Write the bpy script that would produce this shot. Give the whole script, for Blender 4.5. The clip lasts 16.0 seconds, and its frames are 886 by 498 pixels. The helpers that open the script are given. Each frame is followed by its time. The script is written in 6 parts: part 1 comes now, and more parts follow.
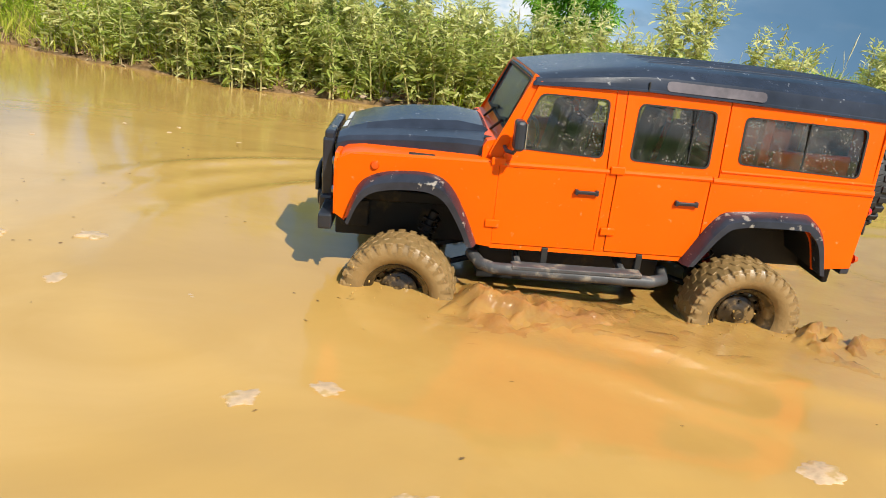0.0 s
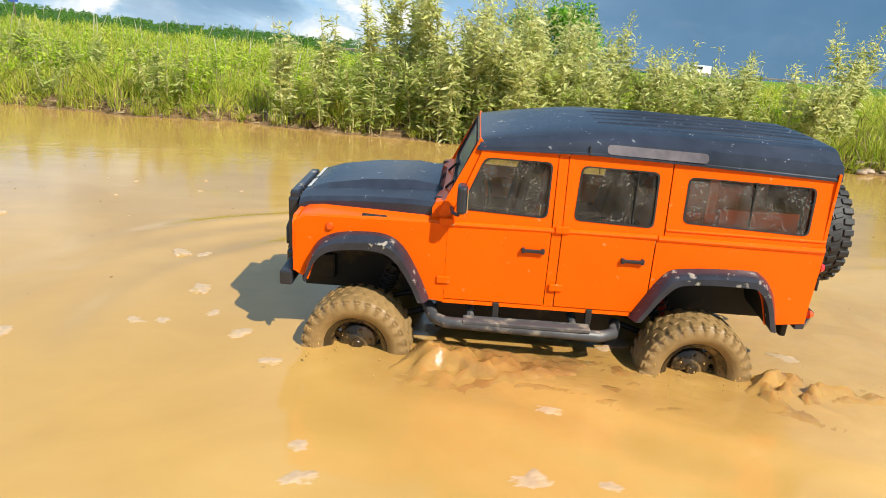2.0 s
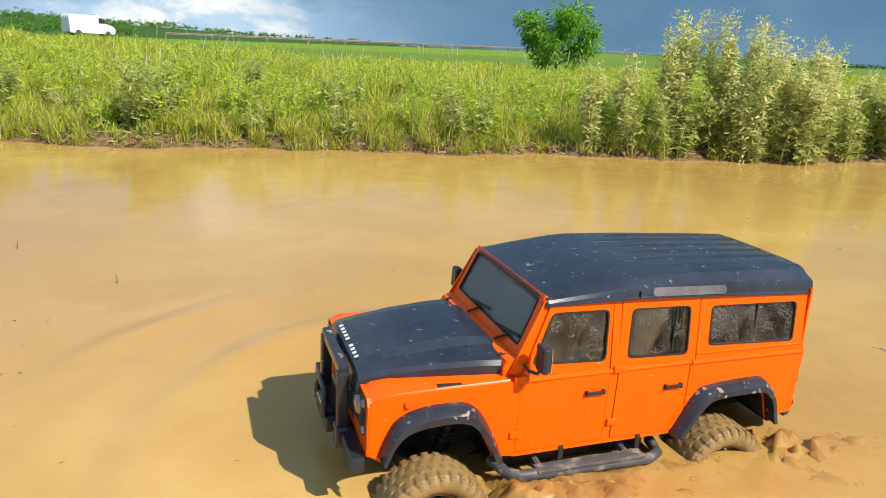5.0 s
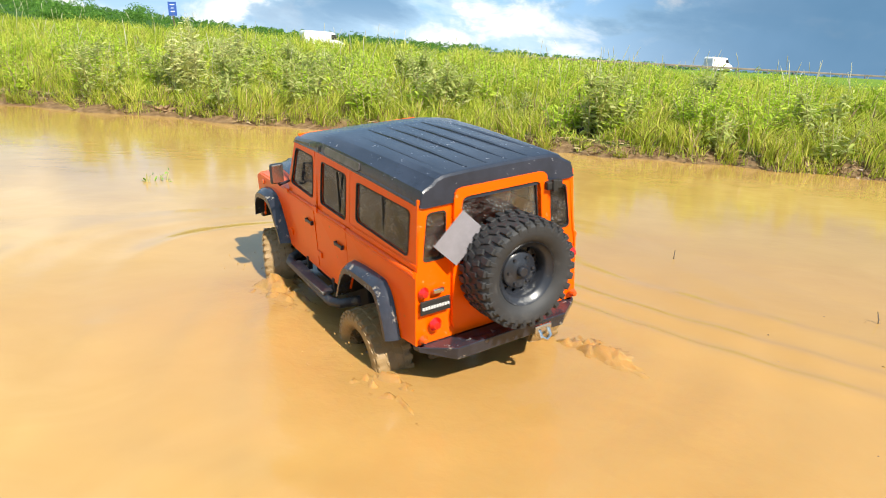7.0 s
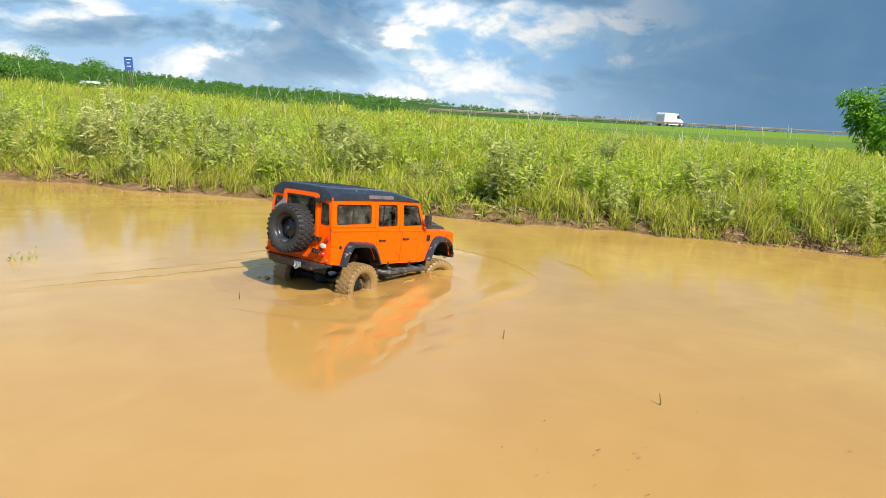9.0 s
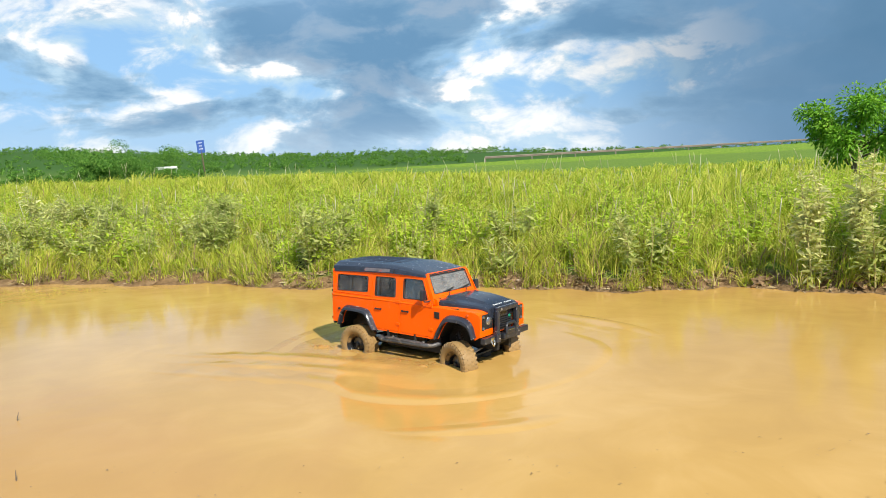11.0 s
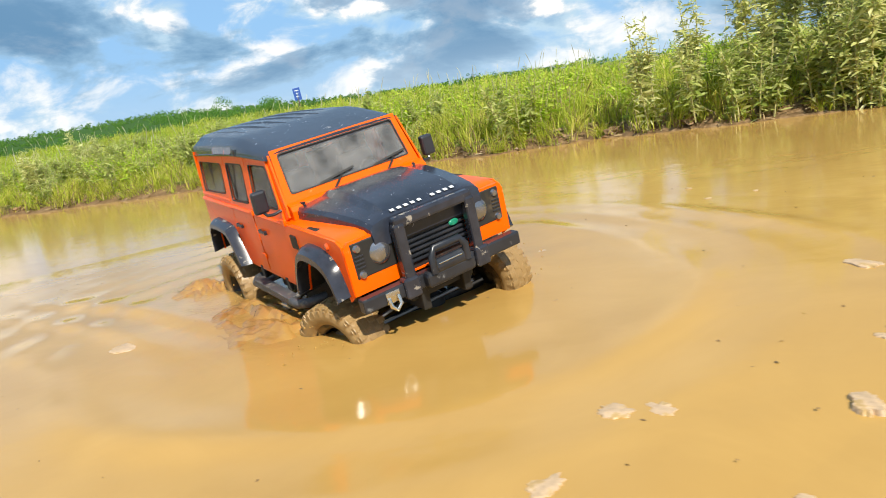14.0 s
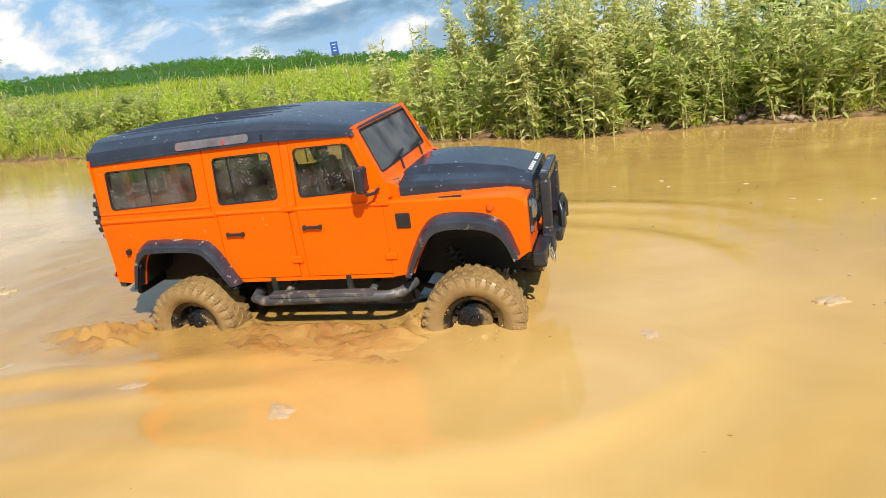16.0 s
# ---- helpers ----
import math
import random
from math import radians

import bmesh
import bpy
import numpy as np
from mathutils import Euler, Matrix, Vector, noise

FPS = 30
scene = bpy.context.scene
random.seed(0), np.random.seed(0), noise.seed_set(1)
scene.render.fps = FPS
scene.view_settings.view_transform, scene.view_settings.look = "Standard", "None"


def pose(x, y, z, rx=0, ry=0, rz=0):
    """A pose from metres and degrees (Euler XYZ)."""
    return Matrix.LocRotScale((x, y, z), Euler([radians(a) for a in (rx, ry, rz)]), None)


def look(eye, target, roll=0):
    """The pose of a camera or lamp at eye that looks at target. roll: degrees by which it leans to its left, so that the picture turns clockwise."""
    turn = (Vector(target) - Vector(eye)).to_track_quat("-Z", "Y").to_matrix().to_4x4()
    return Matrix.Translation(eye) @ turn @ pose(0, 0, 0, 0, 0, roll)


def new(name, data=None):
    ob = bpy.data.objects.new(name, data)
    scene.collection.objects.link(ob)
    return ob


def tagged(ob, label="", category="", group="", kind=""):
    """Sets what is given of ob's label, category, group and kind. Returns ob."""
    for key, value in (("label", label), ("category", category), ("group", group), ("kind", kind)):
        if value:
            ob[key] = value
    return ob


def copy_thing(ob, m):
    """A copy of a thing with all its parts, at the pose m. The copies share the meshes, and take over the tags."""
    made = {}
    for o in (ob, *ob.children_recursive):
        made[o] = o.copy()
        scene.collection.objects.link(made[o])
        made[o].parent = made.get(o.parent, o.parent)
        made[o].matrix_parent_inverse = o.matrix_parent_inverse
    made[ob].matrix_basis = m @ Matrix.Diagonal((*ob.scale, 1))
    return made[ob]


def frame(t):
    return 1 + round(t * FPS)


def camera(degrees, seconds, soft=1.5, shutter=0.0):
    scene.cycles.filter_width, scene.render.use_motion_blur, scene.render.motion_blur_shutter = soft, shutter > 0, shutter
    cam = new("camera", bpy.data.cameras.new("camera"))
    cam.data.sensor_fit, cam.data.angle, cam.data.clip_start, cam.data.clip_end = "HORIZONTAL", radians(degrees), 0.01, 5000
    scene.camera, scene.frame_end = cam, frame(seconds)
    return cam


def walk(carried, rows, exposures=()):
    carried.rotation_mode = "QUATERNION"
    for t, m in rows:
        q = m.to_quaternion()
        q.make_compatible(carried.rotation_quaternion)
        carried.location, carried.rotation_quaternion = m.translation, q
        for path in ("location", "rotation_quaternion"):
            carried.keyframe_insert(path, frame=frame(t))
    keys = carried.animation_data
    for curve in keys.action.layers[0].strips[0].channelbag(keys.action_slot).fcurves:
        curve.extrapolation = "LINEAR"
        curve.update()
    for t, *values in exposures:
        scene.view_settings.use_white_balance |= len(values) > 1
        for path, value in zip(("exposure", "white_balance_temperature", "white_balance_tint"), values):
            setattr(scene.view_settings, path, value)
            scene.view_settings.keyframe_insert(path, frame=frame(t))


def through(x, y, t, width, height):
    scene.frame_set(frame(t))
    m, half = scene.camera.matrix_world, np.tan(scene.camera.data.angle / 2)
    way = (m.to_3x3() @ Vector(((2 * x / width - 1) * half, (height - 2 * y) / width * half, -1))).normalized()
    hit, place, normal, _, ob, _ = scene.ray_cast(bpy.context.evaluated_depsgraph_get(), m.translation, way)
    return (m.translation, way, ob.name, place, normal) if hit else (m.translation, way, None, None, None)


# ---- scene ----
from mathutils import kdtree

EXPOSURES = [(0.0, 0.85), (0.5, 0.80), (1.5, 0.83), (2.0, 0.97), (3.5, 1.0), (5.8, 0.87), (6.0, 0.87), (6.5, 1.08), (7.0, 1.2), (7.5, 1.05), (8.0, 0.99), (9.0, 0.93), (11.5, 0.98), (12.0, 0.98), (12.5, 0.92), (13.0, 0.89), (14.5, 0.96), (16.0, 0.84)]
cam = camera(66.21, 16.0, soft=0.95, shutter=0.1)

# seconds, eye x y z, yaw (left), pitch (up), roll
CAMERA_ROWS = [
    (0.0, 2.439, -0.471, 0.228, -4.90, -16.78, 7.57),
    (0.5, 2.146, -0.534, 0.242, -8.30, -17.52, 6.42),
    (1.0, 1.853, -0.553, 0.261, -8.86, -16.94, 4.97),
    (1.5, 1.458, -0.602, 0.295, -11.54, -16.25, 4.71),
    (2.0, 1.042, -0.599, 0.274, -14.55, -14.74, 4.08),
    (2.5, 0.572, -0.551, 0.263, -17.38, -14.68, 4.09),
    (3.0, 0.067, -0.500, 0.255, -21.11, -14.15, 3.33),
    (3.5, -0.348, -0.371, 0.306, -24.22, -14.76, 2.50),
    (3.7, -0.378, -0.406, 0.282, -24.67, -14.14, 2.42),
    (4.0, -0.444, -0.383, 0.337, -25.87, -14.17, 2.37),
    (4.5, -0.657, -0.269, 0.407, -27.91, -14.77, 2.23),
    (5.0, -0.960, -0.101, 0.405, -28.17, -15.69, 2.23),
    (5.5, -1.277, 0.061, 0.318, -24.83, -16.40, 2.59),
    (5.8, -1.444, 0.132, 0.256, -20.76, -16.56, 3.02),
    (6.0, -1.509, 0.183, 0.265, -16.81, -16.35, 3.65),
    (6.5, -1.602, 0.286, 0.282, -9.16, -15.30, 3.93),
    (7.0, -1.616, 0.339, 0.311, -5.21, -15.06, 3.37),
    (7.5, -1.638, 0.376, 0.310, -4.30, -14.27, 3.15),
    (8.0, -1.557, 0.416, 0.337, -5.45, -13.64, 3.17),
    (8.5, -1.507, 0.385, 0.377, -7.58, -12.22, 3.35),
    (9.0, -1.396, 0.286, 0.389, -8.36, -10.53, 3.43),
    (9.2, -1.301, 0.268, 0.453, -8.09, -11.08, 3.16),
    (9.5, -1.189, 0.218, 0.442, -7.91, -10.01, 2.95),
    (10.0, -0.936, 0.162, 0.422, -6.68, -7.87, 1.18),
    (10.5, -0.611, 0.125, 0.425, -4.50, -6.34, -1.27),
    (11.0, -0.250, 0.083, 0.468, -1.93, -6.52, -2.86),
    (11.3, -0.032, 0.047, 0.463, -0.43, -7.73, -2.87),
    (11.5, 0.136, 0.031, 0.384, 0.64, -8.39, -2.53),
    (12.0, 0.334, -0.085, 0.305, 2.70, -12.26, -5.48),
    (12.5, 0.372, -0.133, 0.280, 8.68, -12.80, -6.98),
    (13.0, 0.242, -0.109, 0.260, 12.33, -13.04, -6.91),
    (13.5, 0.302, -0.169, 0.243, 11.46, -11.49, -9.49),
    (14.0, 0.602, -0.323, 0.221, 7.86, -11.60, -9.64),
    (14.5, 0.830, -0.341, 0.219, 7.29, -12.94, -8.97),
    (15.0, 1.101, -0.370, 0.230, 8.02, -13.78, -8.52),
    (15.5, 1.454, -0.459, 0.254, 9.13, -14.30, -8.25),
    (16.0, 1.813, -0.516, 0.258, 11.01, -14.34, -6.24),
]
walk(cam, [(t, pose(x, y, z, 90 + pitch, 0, yaw) @ pose(0, 0, 0, 0, 0, roll)) for t, x, y, z, yaw, pitch, roll in CAMERA_ROWS], EXPOSURES)

# the model truck: seconds, x y z of the mid-wheelbase at hub height, heading, nose up, left side up
TRUCK_ROWS = [
    (0.0, 2.620, 0.233, 0.013, 178.99, -2.45, -3.80),
    (0.5, 2.373, 0.180, 0.016, 169.63, -1.90, -5.00),
    (1.0, 2.057, 0.135, 0.021, 168.46, 0.08, -3.33),
    (1.5, 1.688, 0.094, 0.027, 167.76, -1.49, -5.51),
    (2.0, 1.311, 0.083, 0.017, 163.85, -0.40, -5.50),
    (2.5, 0.885, 0.133, 0.014, 160.66, 0.90, -3.23),
    (3.0, 0.449, 0.231, 0.018, 156.86, -0.90, -0.33),
    (3.5, 0.248, 0.276, 0.034, 157.85, -0.52, -2.10),
    (3.7, 0.227, 0.261, 0.018, 159.30, 0.07, -2.02),
    (4.0, 0.156, 0.281, 0.007, 161.13, 0.73, -4.13),
    (4.5, -0.118, 0.352, -0.002, 167.40, 0.93, -2.94),
    (5.0, -0.523, 0.463, -0.013, 171.60, 1.12, -1.18),
    (5.5, -0.949, 0.590, -0.022, 166.65, 1.39, 0.44),
    (5.8, -1.170, 0.664, -0.030, 157.43, 0.95, -3.17),
    (6.0, -1.266, 0.734, -0.026, 148.92, -0.49, -10.09),
    (6.5, -1.479, 0.949, -0.011, 135.37, 3.59, -8.87),
    (7.0, -1.606, 1.225, 0.021, 116.27, 2.05, -7.90),
    (7.5, -1.671, 1.480, 0.026, 94.44, 0.45, -1.21),
    (8.0, -1.602, 1.696, 0.017, 82.05, -2.06, 4.06),
    (8.5, -1.501, 1.842, 0.012, 64.40, -4.77, 2.38),
    (9.0, -1.333, 1.998, -0.007, 49.26, -6.09, 0.62),
    (9.2, -1.231, 2.035, 0.009, 41.10, -7.99, 0.22),
    (9.5, -1.092, 2.052, 0.012, 28.95, -3.20, 0.06),
    (10.0, -0.803, 2.062, 0.013, 6.22, -2.61, -0.19),
    (10.5, -0.493, 2.010, 0.012, -17.73, -2.51, -0.29),
    (11.0, -0.238, 1.857, 0.008, -39.50, -1.60, -1.80),
    (11.3, -0.133, 1.713, -0.004, -51.00, -0.60, -4.60),
    (11.5, -0.059, 1.649, -0.014, -58.05, -0.17, -4.98),
    (12.0, 0.038, 1.444, -0.010, -74.05, 0.85, -5.28),
    (12.5, 0.055, 1.219, 0.007, -88.69, 5.50, -1.24),
    (13.0, 0.062, 0.987, 0.016, -88.32, 0.62, 2.00),
    (13.5, 0.163, 0.770, 0.015, -68.19, -3.96, 8.71),
    (14.0, 0.358, 0.548, 0.013, -50.35, -4.10, 6.71),
    (14.5, 0.636, 0.390, 0.014, -27.12, -0.68, 11.36),
    (15.0, 0.947, 0.341, 0.011, -11.60, -0.76, 7.49),
    (15.5, 1.259, 0.291, 0.013, -9.37, 1.85, 4.30),
    (16.0, 1.556, 0.258, 0.016, -5.14, 0.34, 4.44),
]

# ---------------------------------------------------------------- world, sun
SUN_FROM = Vector((0.34, -0.66, 0.72)).normalized()
world = bpy.data.worlds.new("sky")
scene.world = world
world.use_nodes = True


class Nodes:
    """Short hand for building a node tree."""

    def __init__(self, tree):
        self.tree = tree
        tree.nodes.clear()

    def add(self, kind, links=None, operation=None, use_clamp=False, data_type=None, blend_type=None, interpolation_type=None, attribute_name=None):
        n = self.tree.nodes.new(kind)
        if operation:
            n.operation = operation
        if use_clamp:
            n.use_clamp = True
        if data_type:
            n.data_type = data_type
        if blend_type:
            n.blend_type = blend_type
        if interpolation_type:
            n.interpolation_type = interpolation_type
        if attribute_name:
            n.attribute_name = attribute_name
        for k, v in (links or {}).items():
            if isinstance(v, bpy.types.NodeSocket):
                self.tree.links.new(v, n.inputs[k])
            else:
                n.inputs[k].default_value = v
        return n

    def math(self, op, a, b=0.0, clamp=False):
        return self.add("ShaderNodeMath", {0: a, 1: b}, operation=op, use_clamp=clamp).outputs[0]

    def ramp(self, fac, stops, mode="LINEAR"):
        n = self.add("ShaderNodeValToRGB", {0: fac})
        n.color_ramp.interpolation = mode
        el = n.color_ramp.elements
        while len(el) < len(stops):
            el.new(0.5)
        for e, (p, c) in zip(el, stops):
            e.position, e.color = p, (*c, 1) if len(c) == 3 else c
        return n.outputs[0]

    def mix(self, fac, a, b, blend="MIX"):
        n = self.add("ShaderNodeMix", data_type="RGBA", blend_type=blend)
        for k, v in ((0, fac), (6, a), (7, b)):
            if isinstance(v, bpy.types.NodeSocket):
                self.tree.links.new(v, n.inputs[k])
            else:
                n.inputs[k].default_value = (*v, 1) if k and len(v) == 3 else v
        return n.outputs[2]

    def noise(self, vec, scale, detail=3.0, rough=0.5, distort=0.0):
        links = {"Scale": scale, "Detail": detail, "Roughness": rough, "Distortion": distort}
        if vec is not None:
            links["Vector"] = vec
        return self.add("ShaderNodeTexNoise", links).outputs[0]

    def step(self, v, lo, hi):
        n = self.add("ShaderNodeMapRange", {0: v, 1: lo, 2: hi, 3: 0.0, 4: 1.0}, interpolation_type="SMOOTHSTEP")
        return n.outputs[0]


def build_sky():
    n = Nodes(world.node_tree)
    sky = n.add("ShaderNodeTexSky")
    sky.sky_type, sky.sun_disc = "NISHITA", False
    sky.sun_elevation, sky.sun_rotation = math.asin(SUN_FROM.z), math.atan2(SUN_FROM.x, SUN_FROM.y)
    sky.air_density, sky.dust_density = 1.2, 1.5
    clear = n.mix(1.0, sky.outputs[0], (0.07, 0.07, 0.07), "MULTIPLY")
    way = n.add("ShaderNodeTexCoord").outputs["Generated"]
    axes = n.add("ShaderNodeSeparateXYZ", {0: way})
    x, y, z = axes.outputs
    # heaped clouds: slate-blue masses, white lit heads before them, blue gaps between
    def clouds(lift, scale, group):
        at = n.add("ShaderNodeMapping", {"Vector": way, "Location": (0.37, 0.11, lift), "Scale": (1.0, 1.0, 1.9)}).outputs[0]
        return n.math("ADD", n.math("MULTIPLY", n.noise(at, scale, 9.0, 0.57, 0.35), 0.62), n.math("MULTIPLY", n.noise(at, group, 3.0, 0.5), 0.38))
    puff, above = clouds(0.0, 9.5, 3.2), clouds(0.05, 9.5, 3.2)
    cover = n.step(puff, 0.45, 0.56)
    lit = n.step(n.math("SUBTRACT", puff, above), -0.045, 0.055)
    core = n.step(puff, 0.53, 0.62)
    head = n.mix(lit, n.mix(core, (0.30, 0.40, 0.47), (0.18, 0.285, 0.39)), n.mix(core, (0.50, 0.52, 0.53), (0.68, 0.64, 0.58)))
    mass_at = n.add("ShaderNodeMapping", {"Vector": way, "Location": (1.9, 0.45, 0.62), "Scale": (1.0, 1.0, 2.4)}).outputs[0]
    mass = n.math("ADD", n.math("MULTIPLY", n.noise(mass_at, 3.6, 8.0, 0.55, 0.3), 1.0), n.math("MULTIPLY", n.step(z, 0.03, 0.13), 0.10))
    slate = n.mix(n.step(mass, 0.56, 0.68), (0.18, 0.29, 0.40), (0.082, 0.168, 0.27))
    body = n.mix(n.step(mass, 0.545, 0.60), n.mix(0.8, clear, (0.15, 0.30, 0.50)), slate)
    front = n.math("MULTIPLY", cover, n.math("SUBTRACT", 1.0, n.math("MULTIPLY", n.step(mass, 0.56, 0.62), 0.85)))
    body = n.mix(front, body, head)
    # pale haze above the horizon, heavy rain cloud to the east
    haze = n.step(z, 0.12, 0.0)
    body = n.mix(n.math("MULTIPLY", haze, 0.5), body, (0.33, 0.42, 0.50))
    heavy = n.math("MULTIPLY", n.step(z, 0.14, 0.34), n.step(n.noise(way, 2.2, 5.0), 0.38, 0.58))
    body = n.mix(n.math("MULTIPLY", heavy, 0.6), body, (0.19, 0.29, 0.42))
    edge = n.math("ADD", n.math("MULTIPLY", n.noise(way, 3.0, 4.0), 0.16), n.math("ADD", x, n.math("MULTIPLY", z, 0.35)))
    ahead = n.step(y, -0.2, 0.3)
    storm = n.math("MULTIPLY", n.step(edge, 0.25, 0.62), ahead)
    dark = n.mix(n.step(n.noise(way, 3.0, 5.0), 0.35, 0.7), (0.052, 0.115, 0.19), (0.088, 0.162, 0.252))
    body = n.mix(n.math("MULTIPLY", storm, 0.95), body, dark)
    back = n.add("ShaderNodeBackground", {0: body, 1: 1.0})
    n.add("ShaderNodeOutputWorld", {0: back.outputs[0]})


build_sky()
sun = new("sun", bpy.data.lights.new("sun", "SUN"))
sun.data.energy, sun.data.angle, sun.data.color = 3.85, radians(0.6), (1.0, 0.94, 0.82)
sun.matrix_world = look(SUN_FROM * 50, (0, 0, 0))

# ---------------------------------------------------------------- materials


def material(name, colour, rough=0.5, metal=0.0, vary=0.15, scale=30.0, bump=0.1, bump_scale=None, dist=0.001, spec=0.5, coat=0.0, island=0.0,
             patch=None, patch_scale=12.0, patch_lo=0.5, patch_hi=0.62, patch_rough=0.9):
    """A plain procedural surface: colour varied at two scales, an optional second colour in patches (dirt, wear), fine relief."""
    m = bpy.data.materials.new(name)
    m.use_nodes = True
    n = Nodes(m.node_tree)
    where = n.add("ShaderNodeTexCoord").outputs["Object"]
    fine, broad = n.noise(where, scale, 4.0, 0.6), n.noise(where, scale * 0.17, 2.0)
    mixed = n.math("ADD", n.math("MULTIPLY", fine, 0.5), n.math("MULTIPLY", broad, 0.5))
    lo, hi = [tuple(min(1.0, c * k) for c in colour) for k in (1 - vary * 1.6, 1 + vary * 1.6)]
    col = n.ramp(mixed, [(0.3, lo), (0.7, hi)])
    if island:
        rnd = n.add("ShaderNodeNewGeometry").outputs["Random Per Island"]
        col = n.mix(n.math("MULTIPLY", rnd, island), col, tuple(min(1, c * 1.9 + 0.02) for c in colour))
    r = n.math("ADD", rough - 0.06, n.math("MULTIPLY", broad, 0.12), True)
    if patch:
        mask = n.step(n.noise(where, patch_scale, 6.0, 0.65), patch_lo, patch_hi)
        col = n.mix(mask, col, patch)
        r = n.math("ADD", n.math("MULTIPLY", mask, patch_rough - rough), r, True)
    b = n.add("ShaderNodeBump", {"Strength": bump, "Distance": dist, "Height": n.noise(where, bump_scale or scale * 3, 4.0, 0.6)})
    p = n.add("ShaderNodeBsdfPrincipled", {"Base Color": col, "Roughness": r, "Metallic": metal, "Normal": b.outputs[0], "Specular IOR Level": spec,
                                           "Coat Weight": coat, "Coat Roughness": 0.08})
    n.add("ShaderNodeOutputMaterial", {0: p.outputs[0]})
    return m


def water_material():
    m = bpy.data.materials.new("muddy_water")
    m.use_nodes = True
    n = Nodes(m.node_tree)
    where = n.add("ShaderNodeNewGeometry").outputs["Position"]
    broad = n.noise(where, 0.9, 4.0, 0.55, 0.6)
    swirl = n.noise(where, 5.0, 5.0, 0.6, 1.5)
    col = n.ramp(n.math("ADD", n.math("MULTIPLY", broad, 0.7), n.math("MULTIPLY", swirl, 0.3)),
                 [(0.32, (0.365, 0.212, 0.056)), (0.5, (0.44, 0.264, 0.074)), (0.68, (0.53, 0.336, 0.118))])
    churn = n.add("ShaderNodeAttribute", attribute_name="churn").outputs["Fac"]
    thick = n.step(n.noise(where, 16.0, 5.0, 0.65, 1.0), 0.3, 0.7)
    col = n.mix(n.math("MULTIPLY", churn, n.math("ADD", 0.5, n.math("MULTIPLY", thick, 0.65)), True), col, (0.255, 0.128, 0.040))
    # the stretch that the truck has stirred up is redder
    off = n.add("ShaderNodeVectorMath", {0: where, 1: (-1.35, 0.95, 0.0)}, operation="DISTANCE").outputs["Value"]
    stirred = n.step(n.math("ADD", off, n.math("MULTIPLY", n.math("SUBTRACT", n.noise(where, 1.7, 4.0, 0.6, 0.8), 0.5), 1.6)), 1.1, 0.25)
    col = n.mix(n.math("MULTIPLY", stirred, 0.65), col, (0.385, 0.208, 0.066))
    ripple = n.noise(n.add("ShaderNodeMapping", {"Vector": where, "Rotation": (0, 0, 0.45), "Scale": (4.5, 11.0, 4.0)}).outputs[0], 1.0, 3.0, 0.5, 0.4)
    small = n.noise(where, 42.0, 3.0, 0.55)
    b1 = n.add("ShaderNodeBump", {"Strength": 0.10, "Distance": 0.008, "Height": ripple})
    b2 = n.add("ShaderNodeBump", {"Strength": 0.10, "Distance": 0.002, "Height": small, "Normal": b1.outputs[0]})
    broil = n.math("MULTIPLY", n.noise(where, 55.0, 5.0, 0.6, 0.3), n.math("POWER", churn, 1.3))
    b3 = n.add("ShaderNodeBump", {"Strength": 0.4, "Distance": 0.008, "Height": broil, "Normal": b2.outputs[0]})
    p = n.add("ShaderNodeBsdfPrincipled", {"Base Color": col, "Roughness": 0.10, "IOR": 1.33, "Normal": b3.outputs[0],
                                           "Subsurface Weight": n.math("MULTIPLY", churn, 0.6), "Subsurface Radius": (1.0, 0.55, 0.25), "Subsurface Scale": 0.012})
    n.add("ShaderNodeOutputMaterial", {0: p.outputs[0]})
    return m


WATER = water_material()


def ground_material():
    """Green turf over brown soil, bare wet mud on the low rim of the pond."""
    m = bpy.data.materials.new("soil_and_turf")
    m.use_nodes = True
    n = Nodes(m.node_tree)
    where = n.add("ShaderNodeNewGeometry").outputs["Position"]
    height = n.add("ShaderNodeSeparateXYZ", {0: where}).outputs[2]
    fine, broad = n.noise(where, 40.0, 5.0, 0.65), n.noise(where, 3.0, 4.0, 0.6)
    turf = n.ramp(n.math("ADD", n.math("MULTIPLY", fine, 0.5), n.math("MULTIPLY", broad, 0.5)), [(0.3, (0.05, 0.10, 0.014)), (0.5, (0.105, 0.175, 0.024)), (0.7, (0.19, 0.235, 0.045))])
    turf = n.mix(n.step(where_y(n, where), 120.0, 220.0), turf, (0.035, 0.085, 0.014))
    mud = n.ramp(fine, [(0.3, (0.085, 0.05, 0.022)), (0.5, (0.17, 0.105, 0.05)), (0.72, (0.30, 0.20, 0.11))])
    low = n.math("MULTIPLY", n.step(n.math("ADD", height, n.math("MULTIPLY", broad, -0.04)), 0.038, 0.016), n.step(where_y(n, where), 30.0, 20.0))
    col = n.mix(low, turf, mud)
    b = n.add("ShaderNodeBump", {"Strength": 0.6, "Distance": 0.012, "Height": n.noise(where, 55.0, 5.0, 0.65)})
    p = n.add("ShaderNodeBsdfPrincipled", {"Base Color": col, "Roughness": n.math("SUBTRACT", 0.95, n.math("MULTIPLY", low, 0.35)), "Specular IOR Level": 0.12, "Normal": b.outputs[0]})
    n.add("ShaderNodeOutputMaterial", {0: p.outputs[0]})
    return m


def where_y(n, where):
    return n.add("ShaderNodeSeparateXYZ", {0: where}).outputs[1]


